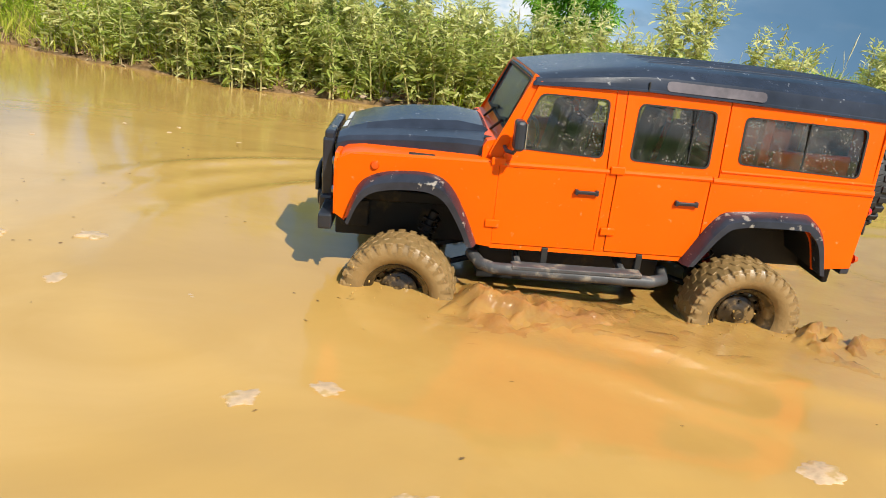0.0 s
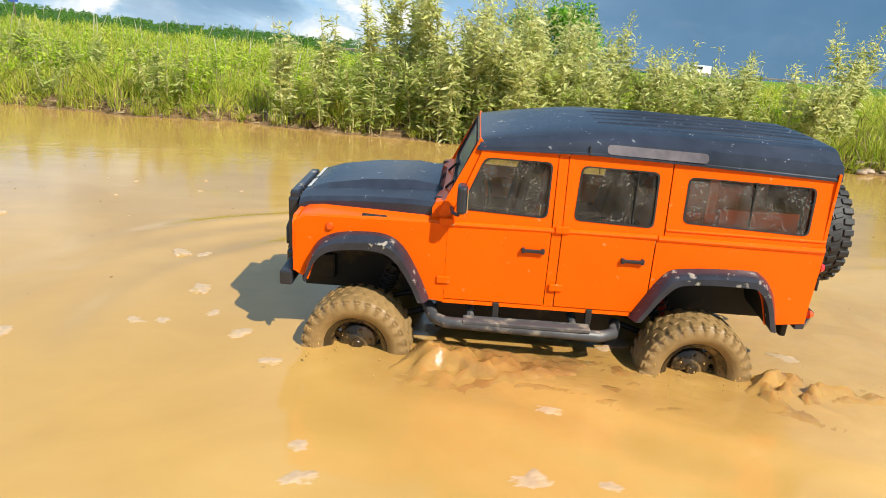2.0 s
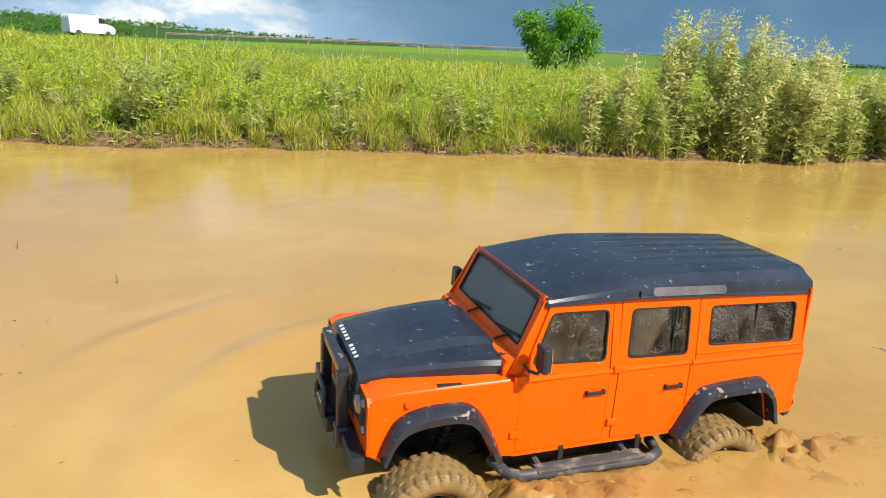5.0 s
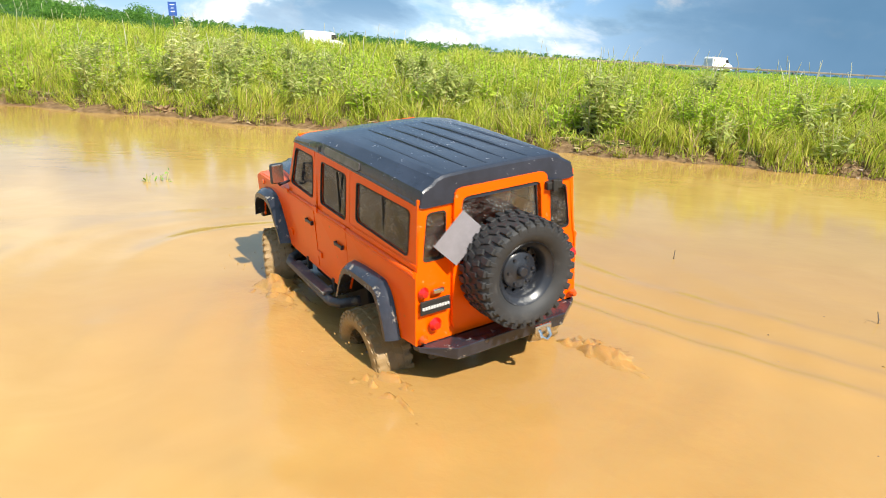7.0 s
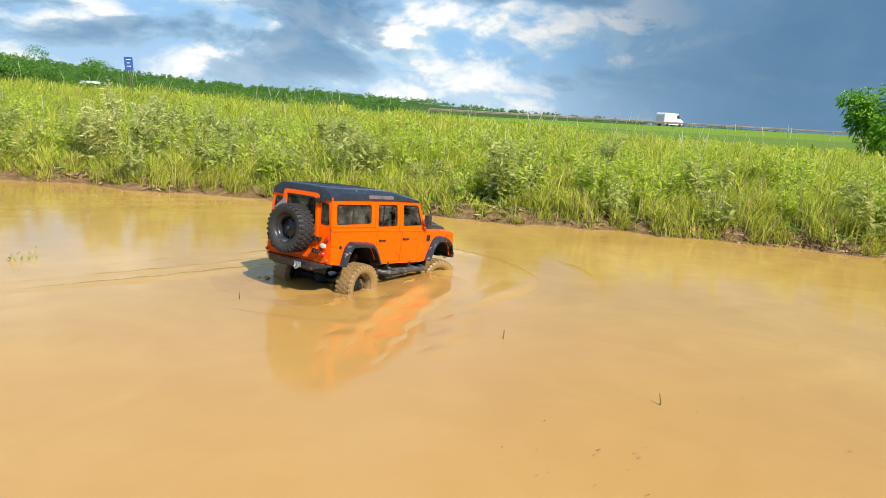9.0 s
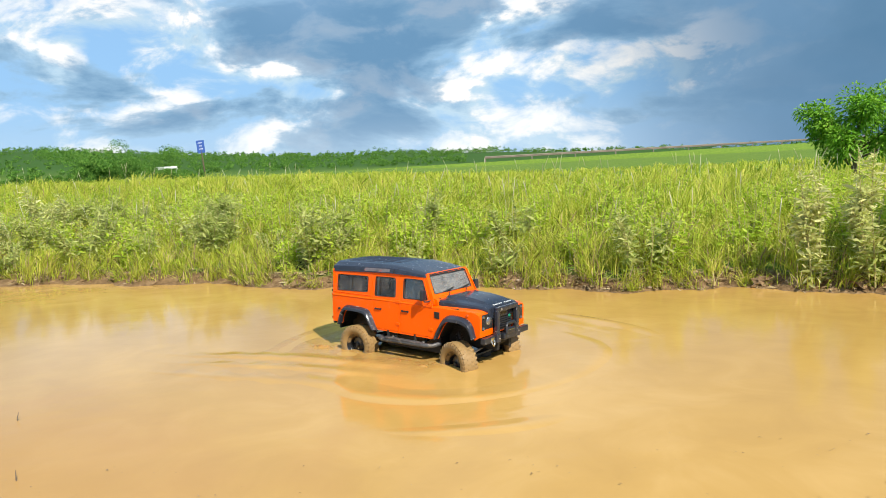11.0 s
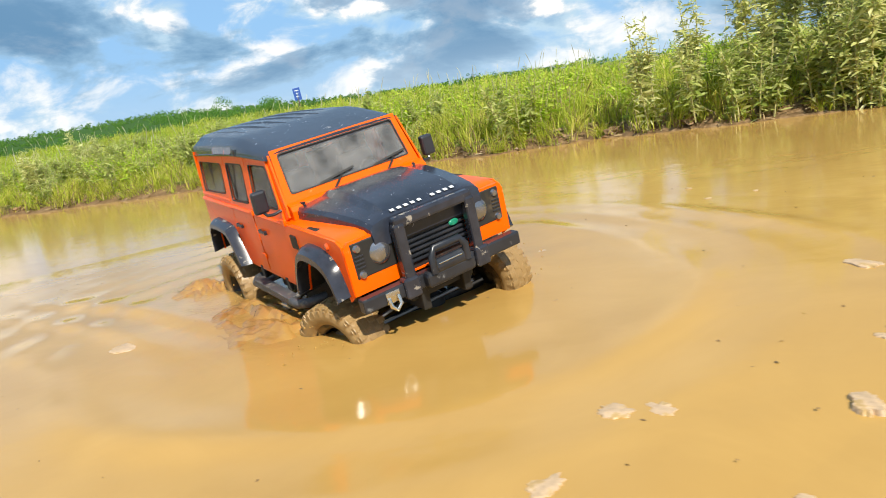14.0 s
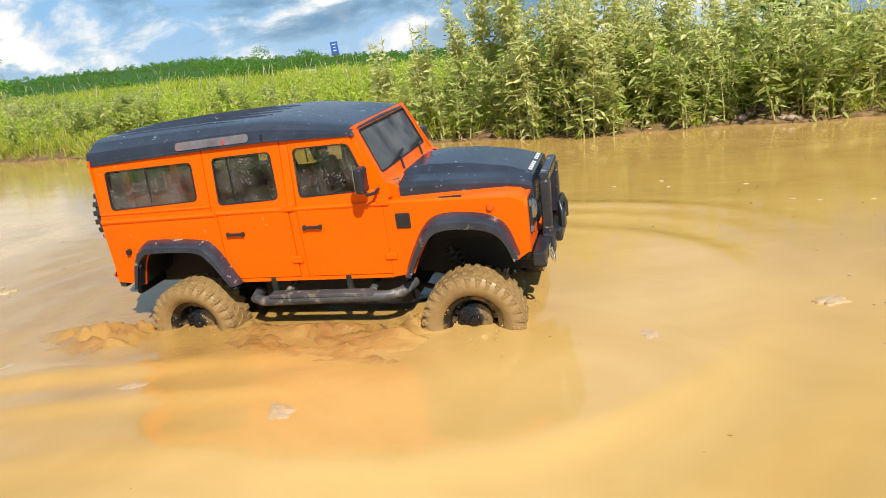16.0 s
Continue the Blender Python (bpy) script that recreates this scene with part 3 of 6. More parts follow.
def build_body(truck):
    def sides(s, word):
        place = side_place(s)
        inward = (0, -s * 0.0022, 0)
        # wing, from the door to the headlamp
        wing = [(0.0825, 0.050), (0.0825, WAIST), (0.215, 0.1262), (0.226, 0.121), (0.228, 0.072), (0.2145, 0.063)] + FRONT_ARCH[1:]
        part("front_wing", plate(wing, place, inward), ORANGE, truck)
        # doors
        low = [(-0.0140, 0.0540), (0.0822, 0.0540), (0.0822, WAIST), (-0.0140, WAIST)]
        high = [(-0.0140, WAIST + .0002), (0.0822, WAIST + .0002), (0.0535, 0.2005), (-0.0140, 0.2005)]
        door = part("front_door", plate(low, place, inward), ORANGE, truck)
        part("door_upper", panel(high, [rounded(FRONT_WINDOW, 0.006)], place, inward), ORANGE, door)
        part("window_pane", plate(rounded(inset(FRONT_WINDOW, -0.001), 0.006), lambda x, z: place(x, z) - Vector((0, s * 0.0016, 0)), (0, -s * 0.0006, 0)), GLASS, door)
        part("window_seal", panel(rounded(inset(FRONT_WINDOW, -0.0016), 0.006), [rounded(inset(FRONT_WINDOW, 0.0004), 0.006)], lambda x, z: place(x, z) + Vector((0, s * 0.0006, 0)), (0, -s * 0.0018, 0)), MATT, door)
        low = [(-0.1110, 0.0720), (-0.1000, 0.0540), (-0.0245, 0.0540), (-0.0245, WAIST), (-0.1110, WAIST)]
        high = [(-0.1180, WAIST + .0002), (-0.0245, WAIST + .0002), (-0.0245, 0.2005), (-0.1180, 0.1985)]
        door2 = part("rear_door", plate(low, place, inward), ORANGE, truck)
        part("door_upper", panel(high, [rounded(REAR_WINDOW, 0.006)], place, inward), ORANGE, door2)
        part("window_pane", plate(rounded(inset(REAR_WINDOW, -0.001), 0.006), lambda x, z: place(x, z) - Vector((0, s * 0.0016, 0)), (0, -s * 0.0006, 0)), GLASS, door2)
        part("window_seal", panel(rounded(inset(REAR_WINDOW, -0.0016), 0.006), [rounded(inset(REAR_WINDOW, 0.0004), 0.006)], lambda x, z: place(x, z) + Vector((0, s * 0.0006, 0)), (0, -s * 0.0018, 0)), MATT, door2)
        bm = bmesh.new()
        box(bm, -0.0885, -0.0875, s * 0.0955 - 0.001, s * 0.0955 + 0.001, 0.1395, 0.187)
        part("window_divider", bm, MATT, door2)
        part("b_pillar", plate([(-0.0236, 0.0530), (-0.0149, 0.0530), (-0.0149, 0.1270), (-0.0149, 0.2005), (-0.0236, 0.2005), (-0.0236, 0.1270)], lambda x, z: place(x, z) - Vector((0, s * 0.0006, 0)), inward), ORANGE, truck)
        part("sill", plate([(-0.0995, 0.0490), (0.0830, 0.0490), (0.0830, 0.0532), (-0.0995, 0.0532)], lambda x, z: place(x, z) - Vector((0, s * 0.0010, 0)), inward), ORANGE, truck)
        part("a_pillar", plate([(0.0805, 0.1285), (0.0925, 0.1340), (0.0885, 0.1440), (0.0600, 0.2020), (0.0500, 0.2020)], lambda x, z: place(x, z) - Vector((0, s * 0.0026, 0)), inward), ORANGE, truck)
        # rear quarter
        low = [(-0.1122, 0.0710)] + REAR_ARCH[1:] + [(-0.2695, 0.0535), (-0.2735, WAIST - 0.006), (-0.2735, WAIST), (-0.1122, WAIST)]
        part("rear_quarter", plate(low, place, inward), ORANGE, truck)
        high = [(-0.1192, WAIST + .0002), (-0.1192, 0.1990), (-0.2745, 0.1935), (-0.2735, WAIST + .0002)]
        q = part("rear_side_panel", panel(high, [rounded(SIDE_WINDOW, 0.006)], place, inward), ORANGE, truck)
        part("window_pane", plate(rounded(inset(SIDE_WINDOW, -0.001), 0.006), lambda x, z: place(x, z) - Vector((0, s * 0.0016, 0)), (0, -s * 0.0006, 0)), GLASS, q)
        part("window_seal", panel(rounded(inset(SIDE_WINDOW, -0.0016), 0.006), [rounded(inset(SIDE_WINDOW, 0.0004), 0.006)], lambda x, z: place(x, z) + Vector((0, s * 0.0006, 0)), (0, -s * 0.0018, 0)), MATT, q)
        bm = bmesh.new()
        box(bm, -0.1985, -0.1972, s * 0.0935 - 0.001, s * 0.0935 + 0.001, 0.1405, 0.184)
        part("window_divider", bm, MATT, q)
        # pressed waist line, rounded
        bm = bmesh.new()
        tube(bm, [(0.0800, s * 0.0995, WAIST), (-0.112, s * 0.0995, WAIST)], 0.0026, 8)
        part("waist_ridge", bm, ORANGE, truck, smooth=True)
        bm = bmesh.new()
        tube(bm, [(-0.1135, s * 0.0992, WAIST - 0.001), (-0.2725, s * 0.0975, WAIST - 0.003)], 0.0030, 8)
        tube(bm, [(-0.1200, s * 0.0978, WAIST + 0.0075), (-0.2725, s * 0.0958, WAIST + 0.0055)], 0.0014, 8)
        part("waist_ridge", bm, ORANGE, truck, smooth=True)
        # hinges, rivets, handles
        for x, d in ((0.0835, door), (-0.0241, door2)):
            for z in (0.0730, 0.1295):
                part("hinge", boxes((x - 0.0065, x + 0.0065, s * 0.1012 - 0.0012, s * 0.1012 + 0.0012, z - 0.0035, z + 0.0035)), ORANGE, d)
        for x, z, d in ((0.0010, 0.1078, door), (-0.0925, 0.1042, door2)):
            bm = bmesh.new()
            box(bm, x - 0.0108, x + 0.0108, s * 0.1030 - 0.0012, s * 0.1030 + 0.0012, z - 0.0016, z + 0.0016, 0.0008)
            box(bm, x - 0.0108, x - 0.0078, s * 0.1022 - 0.002, s * 0.1022 + 0.002, z - 0.0024, z + 0.0024, 0.0006)
            box(bm, x + 0.0078, x + 0.0108, s * 0.1022 - 0.002, s * 0.1022 + 0.002, z - 0.0024, z + 0.0024, 0.0006)
            part("door_handle", bm, BLACK, d, "black door handle")
        bm = bmesh.new()
        for k in range(14):
            lathe(bm, [(0, 0.0006), (0.0007, 0.0003), (0.0008, 0)], 6, pose(-0.122 - k * 0.0112, s * (0.0998 - max(0, k * 0.0112 - 0.08) * 0.03), WAIST - 0.010, 0, 0, 0 if s > 0 else 180))
        for k in range(5):
            lathe(bm, [(0, 0.0006), (0.0007, 0.0003), (0.0008, 0)], 6, pose(-0.117, s * 0.1006, 0.080 + k * 0.009, 0, 0, 0 if s > 0 else 180))
        part("rivet_row", bm, ORANGE, truck)
        # flares
        for arch, top in ((FRONT_ARCH, [(0.2185, 0.070), (0.208, 0.098), (0.192, 0.110), (0.168, 0.1145), (0.140, 0.1135), (0.123, 0.103), (0.108, 0.079), (0.0960, 0.053)]),
                          (REAR_ARCH, [(-0.0965, 0.049), (-0.122, 0.092), (-0.144, 0.1005), (-0.201, 0.1025), (-0.217, 0.099), (-0.230, 0.084), (-0.2405, 0.049)])):
            a = curved(top)
            bm = bmesh.new()
            rows = []
            for (tx, tz), (ix, iz) in zip(a, arch):
                mid = Vector(((tx + ix) / 2, (tz + iz) / 2))
                rows.append([bm.verts.new((tx, s * 0.1000, tz)), bm.verts.new((tx * 0.7 + mid.x * 0.3, s * 0.1085, tz * 0.75 + mid.y * 0.25)),
                             bm.verts.new((mid.x, s * 0.1145, mid.y)), bm.verts.new((ix, s * 0.1150, iz)), bm.verts.new((ix, s * 0.098, iz + 0.002))])
            for p, r in zip(rows, rows[1:]):
                for k in range(4):
                    bm.faces.new((p[k], p[k + 1], r[k + 1], r[k]))
            for e in (rows[0], rows[-1]):
                bm.faces.new(e)
            bmesh.ops.recalc_face_normals(bm, faces=list(bm.faces))
            part("wheel_flare", bm, FLARE, truck, "scuffed black plastic wheel arch flare", True)
            # inner arch tub
            bm = bmesh.new()
            rows = [[bm.verts.new((ix, s * 0.0985, iz + 0.001)), bm.verts.new((ix, s * 0.045, iz + 0.004))] for ix, iz in arch]
            for p, r in zip(rows, rows[1:]):
                bm.faces.new((p[0], p[1], r[1], r[0]))
            part("inner_arch", bm, MATT, truck)
        # lamp strip in the roof side
        bm = plate(rounded([(-0.1480, 0.1985), (-0.0565, 0.2015), (-0.0565, 0.2100), (-0.1480, 0.2070)], 0.004), lambda x, z: Vector((x, s * (0.0968 - (z - 0.2) * 0.30 - max(0.0, -x - 0.09) * 0.012), z)), (0, -s * 0.003, 0))
        part("roof_side_window", bm, PAPER, truck, "cloudy alpine roof window")
        # wing top vent, side lamp, mirror
        part("wing_vent", boxes((0.140, 0.164, s * 0.0925 - 0.004, s * 0.0925 + 0.004, 0.1268, 0.1293)), MATT, truck)
        bm = bmesh.new()
        lathe(bm, [(0, 0.003), (0.003, 0.0025), (0.0042, 0.0)], 14, pose(0.193, s * 0.1003, 0.1175, 0, 0, 0 if s > 0 else 180))
        part("side_marker", bm, AMBER, truck, smooth=True)
        bm = bmesh.new()
        box(bm, 0.0660, 0.0750, s * 0.1165 - 0.0088, s * 0.1165 + 0.0088, 0.1440, 0.1700, 0.003)
        mirror = part("mirror", bm, BLACK, truck, "black door mirror on a bent arm")
        bm = bmesh.new()
        tube(bm, [(0.0795, s * 0.097, 0.1425), (0.0785, s * 0.106, 0.1405), (0.0735, s * 0.1125, 0.1405), (0.0710, s * 0.1150, 0.1455)], 0.0018, 8)
        part("mirror_arm", bm, BLACK, mirror, smooth=True)
        bm = bmesh.new()
        box(bm, 0.0650, 0.0658, s * 0.1165 - 0.0072, s * 0.1165 + 0.0072, 0.1460, 0.1680)
        part("mirror_glass", bm, CHROME, mirror)
        # rock slider
        bm = bmesh.new()
        tube(bm, [(0.098, s * 0.080, 0.036), (0.090, s * 0.103, 0.034), (0.078, s * 0.110, 0.033), (-0.070, s * 0.110, 0.030), (-0.084, s * 0.103, 0.030), (-0.090, s * 0.080, 0.031)], 0.0058, 10)
        for x in (0.055, -0.045):
            tube(bm, [(x, s * 0.06, 0.040), (x, s * 0.106, 0.034)], 0.004, 8)
        slider = part("rock_slider", bm, DUSTY, truck, "dusty black tubular side step", True)
        part("step_plate", boxes((-0.060, 0.062, s * 0.1085 - 0.007, s * 0.1085 + 0.007, 0.0345, 0.0385)), DUSTY, slider)
        for x in (0.031, -0.059):
            part("mount_bracket", boxes((x - 0.003, x + 0.003, s * 0.098 - 0.003, s * 0.098 + 0.003, 0.035, 0.053)), MATT, slider)
        # front lamp unit
        x = 0.2285
        unit = part("headlamp_panel", boxes((x - 0.004, x + 0.0012, min(s * 0.0455, s * 0.0930), max(s * 0.0455, s * 0.0930), 0.0860, 0.1220), bevel=0.003 * 0.4), MATT, truck, "black headlamp surround")
        bm = bmesh.new()
        lathe(bm, [(0, 0.0055), (0.006, 0.0048), (0.0105, 0.0025), (0.0122, 0.0)], 24, pose(x + 0.001, s * 0.0625, 0.1045, 0, 0, -90))
        part("headlamp", bm, LENS, unit, "round clear headlamp", True)
        for z in (0.1155, 0.0895):
            bm = bmesh.new()
            lathe(bm, [(0, 0.003), (0.003, 0.0026), (0.0045, 0.0)], 16, pose(x + 0.001, s * 0.0865, z, 0, 0, -90))
            part("small_lamp", bm, LENS, unit, smooth=True)
        part("lamp_vent", boxes(*[(x + 0.0008, x + 0.0022, s * 0.0865 - 0.005, s * 0.0865 + 0.005, 0.0960 + k * 0.0038, 0.0975 + k * 0.0038) for k in range(4)], bevel=0.0003), BLACK, unit)
        # rear lamps
        for y, z, r, mt in ((0.0905, 0.1070, 0.0050, RED), (0.0780, 0.0730, 0.0060, RED), (0.0915, 0.0610, 0.0040, AMBER)):
            bm = bmesh.new()
            lathe(bm, [(0, 0.0052), (r * 0.6, 0.0045), (r, 0.001), (r * 1.12, 0.0)], 18, pose(-0.2752, s * y, z, 0, 0, 90))
            part("tail_lamp", bm, mt, truck, "round red tail lamp" if mt is RED else "round amber tail lamp", True)
        # wiper
        bm = bmesh.new()
        y = 0.044 if s > 0 else -0.030
        tube(bm, [(0.0880, y, 0.1475), (0.0800, y + 0.016, 0.1590)], 0.0013, 6)
        box(bm, -0.0009, 0.0009, -0.024, 0.024, -0.0012, 0.0012, m=pose(0.0792, y + 0.010, 0.1600, 8, -23, 0))
        part("wiper", bm, MATT, truck)
        lathe_bm = bmesh.new()
        tube(lathe_bm, [(0.0860, s * 0.079, 0.1440), (0.0960, s * 0.075, 0.1450)], 0.0022, 8)
        part("bonnet_hinge", lathe_bm, BLACK, truck, smooth=True)
        # seats
        for x, mt in ((0.035, SEAT), (-0.065, SEAT)):
            bm = bmesh.new()
            box(bm, x - 0.020, x + 0.024, s * 0.045 - 0.026, s * 0.045 + 0.026, 0.085, 0.112, 0.006)
            box(bm, -0.007, 0.007, s * 0.045 - 0.026, s * 0.045 + 0.026, -0.002, 0.062, 0.006, pose(x - 0.022, 0, 0.108, 0, -12, 0))
            box(bm, -0.006, 0.006, s * 0.045 - 0.014, s * 0.045 + 0.014, 0.062, 0.082, 0.005, pose(x - 0.022, 0, 0.108, 0, -12, 0))
            part("seat", bm, mt, truck, "dark moulded seat")
        for b in ((-0.245, -0.125, 0.056, 0.084, 0.10, 0.150), (-0.165, -0.155, 0.081, 0.091, 0.10, 0.193), (-0.034, -0.012, 0.086, 0.0915, 0.10, 0.196),
                  (-0.247, -0.170, 0.086, 0.0895, 0.13, 0.156) if s > 0 else (-0.247, -0.224, 0.086, 0.0895, 0.13, 0.184)):
            part("inner_panel", boxes((b[0], b[1], min(s * b[2], s * b[3]), max(s * b[2], s * b[3]), b[4], b[5]), bevel=0.0015), INNER, truck, "orange-red inner side panel")

    both(sides)

    # nose: wing tops, front face, bonnet
    bm = bmesh.new()
    rows = []
    for x, zt in ((0.0825, 0.1285), (0.150, 0.1280), (0.205, 0.1268), (0.220, 0.1245), (0.2285, 0.1185)):
        ring = [(0.1004, zt - 0.010), (0.1000, zt - 0.003), (0.0970, zt + 0.0006), (0.0900, zt + 0.0016), (0.0700, zt + 0.003)]
        rows.append([bm.verts.new((x, y, z)) for y, z in ring] + [bm.verts.new((x, -y, z)) for y, z in ring[::-1]])
    for p, q in zip(rows, rows[1:]):
        for k in range(len(p) - 1):
            bm.faces.new((p[k], q[k], q[k + 1], p[k + 1]))
    bmesh.ops.recalc_face_normals(bm, faces=list(bm.faces))
    part("wing_top", bm, ORANGE, truck, smooth=True)
    face = [(-0.1, 0.071), (0.1, 0.071), (0.1, 0.118), (0.094, 0.1245), (-0.094, 0.1245), (-0.1, 0.118)]
    part("front_face", panel(face, [[(-0.044, 0.0725), (0.044, 0.0725), (0.044, 0.122), (-0.044, 0.122)]], lambda y, z: Vector((0.2290, y, z)), (-0.004, 0, 0)), ORANGE, truck)
    bm = bmesh.new()
    xs = [0.0900, 0.0950, 0.120, 0.165, 0.205, 0.222, 0.2305, 0.2325]
    side = [0.0868, 0.0865, 0.0835, 0.0775, 0.0715, 0.0690, 0.0675, 0.0670]
    top = [0.1445, 0.1458, 0.1462, 0.1440, 0.1400, 0.1375, 0.1345, 0.1260]
    rows = []
    for x, w, z in zip(xs, side, top):
        bulge = 0.0075 * float(smooth01(np.array((x - 0.084) / 0.02))) * float(smooth01(np.array((0.235 - x) / 0.05)))
        ring = [(w, z - 0.0170), (w, z - 0.007), (w - 0.004, z - 0.003), (0.052, z), (0.044, z + bulge * 0.9), (0.02, z + bulge), (0.0, z + bulge * 1.02)]
        rows.append([bm.verts.new((x, y, q)) for y, q in ring] + [bm.verts.new((x, -y, q)) for y, q in ring[-2::-1]])
    for p, q in zip(rows, rows[1:]):
        for k in range(len(p) - 1):
            bm.faces.new((p[k], q[k], q[k + 1], p[k + 1]))
    bm.faces.new(rows[-1])
    bmesh.ops.recalc_face_normals(bm, faces=list(bm.faces))
    bonnet = part("bonnet", bm, ROOF, truck, "satin black bonnet with a raised centre", True)
    bonnet.data.set_sharp_from_angle(angle=radians(16))
    # plain white marks on the bonnet's front edge
    for k in range(10):
        if k == 4:
            continue
        bm = bmesh.new()
        y = 0.0375 - k * 0.0083
        box(bm, -0.0021, 0.0021, y - 0.0023, y + 0.0023, -0.0003, 0.0003, 0.0002, pose(0.2265, 0, 0.1382, 0, 19, 0))
        part("bonnet_mark", bm, WHITE, bonnet, "small white mark")
    # grille, bull bar, winch, bumper
    grille = part("grille", boxes((0.2240, 0.2262, -0.044, 0.044, 0.060, 0.122)), MATT, truck, "black slatted grille")
    for k in range(8):
        z = 0.0800 + k * 0.0052
        part("slat", boxes((0.2262, 0.2300, -0.043, 0.043, z, z + 0.0026), bevel=0.0005), BLACK, grille)
    bm = bmesh.new()
    lathe(bm, [(0, 0.0016), (0.0035, 0.0012), (0.0045, 0.0)], 16, pose(0.2302, 0.028, 0.1035, 0, 0, -90) @ Matrix.Diagonal((1.4, 1, 0.8, 1)))
    part("grille_badge", bm, GREEN, grille, "small green oval badge", True)
    bar = boxes((0.2360, 0.2520, -0.0495, -0.0375, 0.052, 0.128), (0.2360, 0.2520, 0.0375, 0.0495, 0.052, 0.128), (0.2360, 0.2500, -0.048, 0.048, 0.1225, 0.1345),
                (0.2360, 0.2540, -0.054, -0.036, 0.052, 0.074), (0.2360, 0.2540, 0.036, 0.054, 0.052, 0.074), bevel=0.003)
    part("bull_bar", bar, FLARE, truck, "black square-section bull bar")
    bm = bmesh.new()
    tube(bm, [(0.262, 0.021, 0.070), (0.262, 0.021, 0.086), (0.259, 0.016, 0.0935), (0.259, -0.016, 0.0935), (0.262, -0.021, 0.086), (0.262, -0.021, 0.070)], 0.0042, 10)
    part("winch_hoop", bm, BLACK, truck, "black winch guard hoop", True)
    bm = bmesh.new()
    box(bm, 0.244, 0.262, -0.030, 0.030, 0.056, 0.072, 0.004)
    lathe(bm, [(0, 0.02), (0.008, 0.02), (0.008, -0.02), (0, -0.02)], 16, pose(0.256, 0, 0.074))
    winch = part("winch", bm, BLACK, truck, "black winch with a silver fairlead")
    part("fairlead", boxes((0.2615, 0.2635, -0.015, 0.015, 0.0765, 0.0785)), CHROME, winch)
    bumper = part("front_bumper", boxes((0.2300, 0.2470, -0.1005, 0.1005, 0.0555, 0.0700), bevel=0.002), BLACK, truck, "black steel front bumper")
    bm = bmesh.new()
    box(bm, 0.2468, 0.2490, -0.0760, -0.0600, 0.0560, 0.0680, 0.0008)
    tube(bm, [(0.249, -0.0735, 0.062), (0.2525, -0.0735, 0.054), (0.2535, -0.068, 0.049), (0.2525, -0.0625, 0.054), (0.249, -0.0625, 0.062)], 0.0022, 8)
    part("shackle", bm, CHROME, bumper, "bright metal shackle", True)
    # cowl, windscreen
    cowl = plate([(0.066, 0.118), (0.0980, 0.118), (0.0980, 0.1400), (0.0950, 0.1450), (0.0880, 0.1468), (0.0820, 0.1480), (0.066, 0.1480)], lambda x, z: Vector((x, 0.0915, z)), (0, -0.183, 0))
    part("cowl", cowl, ORANGE, truck)
    b0, b1 = Vector((0.0862, 0, 0.1420)), Vector((0.0580, 0, 0.2062))
    up = (b1 - b0).normalized()
    H = (b1 - b0).length

    def screen(y, v):
        return b0 + Vector((0, y * (1 - 0.05 * v / H), 0)) + up * v
    hole = rounded([(-0.0815, 0.0155), (0.0815, 0.0155), (0.0815, H - 0.0065), (-0.0815, H - 0.0065)], 0.004)
    frame_ = part("windscreen_frame", panel([(-0.0915, -0.004), (0.0915, -0.004), (0.0900, H), (-0.0900, H)], [hole], screen, (-0.004, 0, -0.0024)), ORANGE, truck)
    part("windscreen", plate(rounded([(-0.082, 0.0150), (0.082, 0.0150), (0.082, H - 0.006), (-0.082, H - 0.006)], 0.004), lambda y, v: screen(y, v) + Vector((-0.0014, 0, -0.0008)), (-0.0005, 0, -0.0003)), SCREEN, frame_)
    seal = panel(rounded([(-0.0825, 0.0145), (0.0825, 0.0145), (0.0825, H - 0.0055), (-0.0825, H - 0.0055)], 0.004), [rounded([(-0.081, 0.0160), (0.081, 0.0160), (0.081, H - 0.007), (-0.081, H - 0.007)], 0.004)],
                 lambda y, v: screen(y, v) + Vector((0.0008, 0, 0.0004)), (-0.002, 0, -0.0012))
    part("windscreen_seal", seal, MATT, frame_)
    # dashboard, steering wheel, floor, load bed
    bm = boxes((0.048, 0.075, -0.086, 0.086, 0.118, 0.141), bevel=0.004)
    tube(bm, [(0.048 - 0.004 * math.cos(a), 0.040 + 0.015 * math.cos(a), 0.146 + 0.015 * math.sin(a)) for a in [k * math.pi / 6 for k in range(13)]], 0.0018, 6)
    part("dashboard", bm, SEAT, truck, "dark dashboard and steering wheel")
    part("floor_pan", boxes((-0.105, 0.080, -0.094, 0.094, 0.078, 0.085)), INNER, truck)
    part("load_floor", boxes((-0.268, -0.105, -0.094, 0.094, 0.122, 0.128)), INNER, truck)
    part("load_box", boxes((-0.25, -0.135, -0.050, 0.050, 0.100, 0.140), (-0.198, -0.142, -0.066, 0.066, 0.100, 0.174), bevel=0.004), INNER, truck)

    # roof
    bm = bmesh.new()
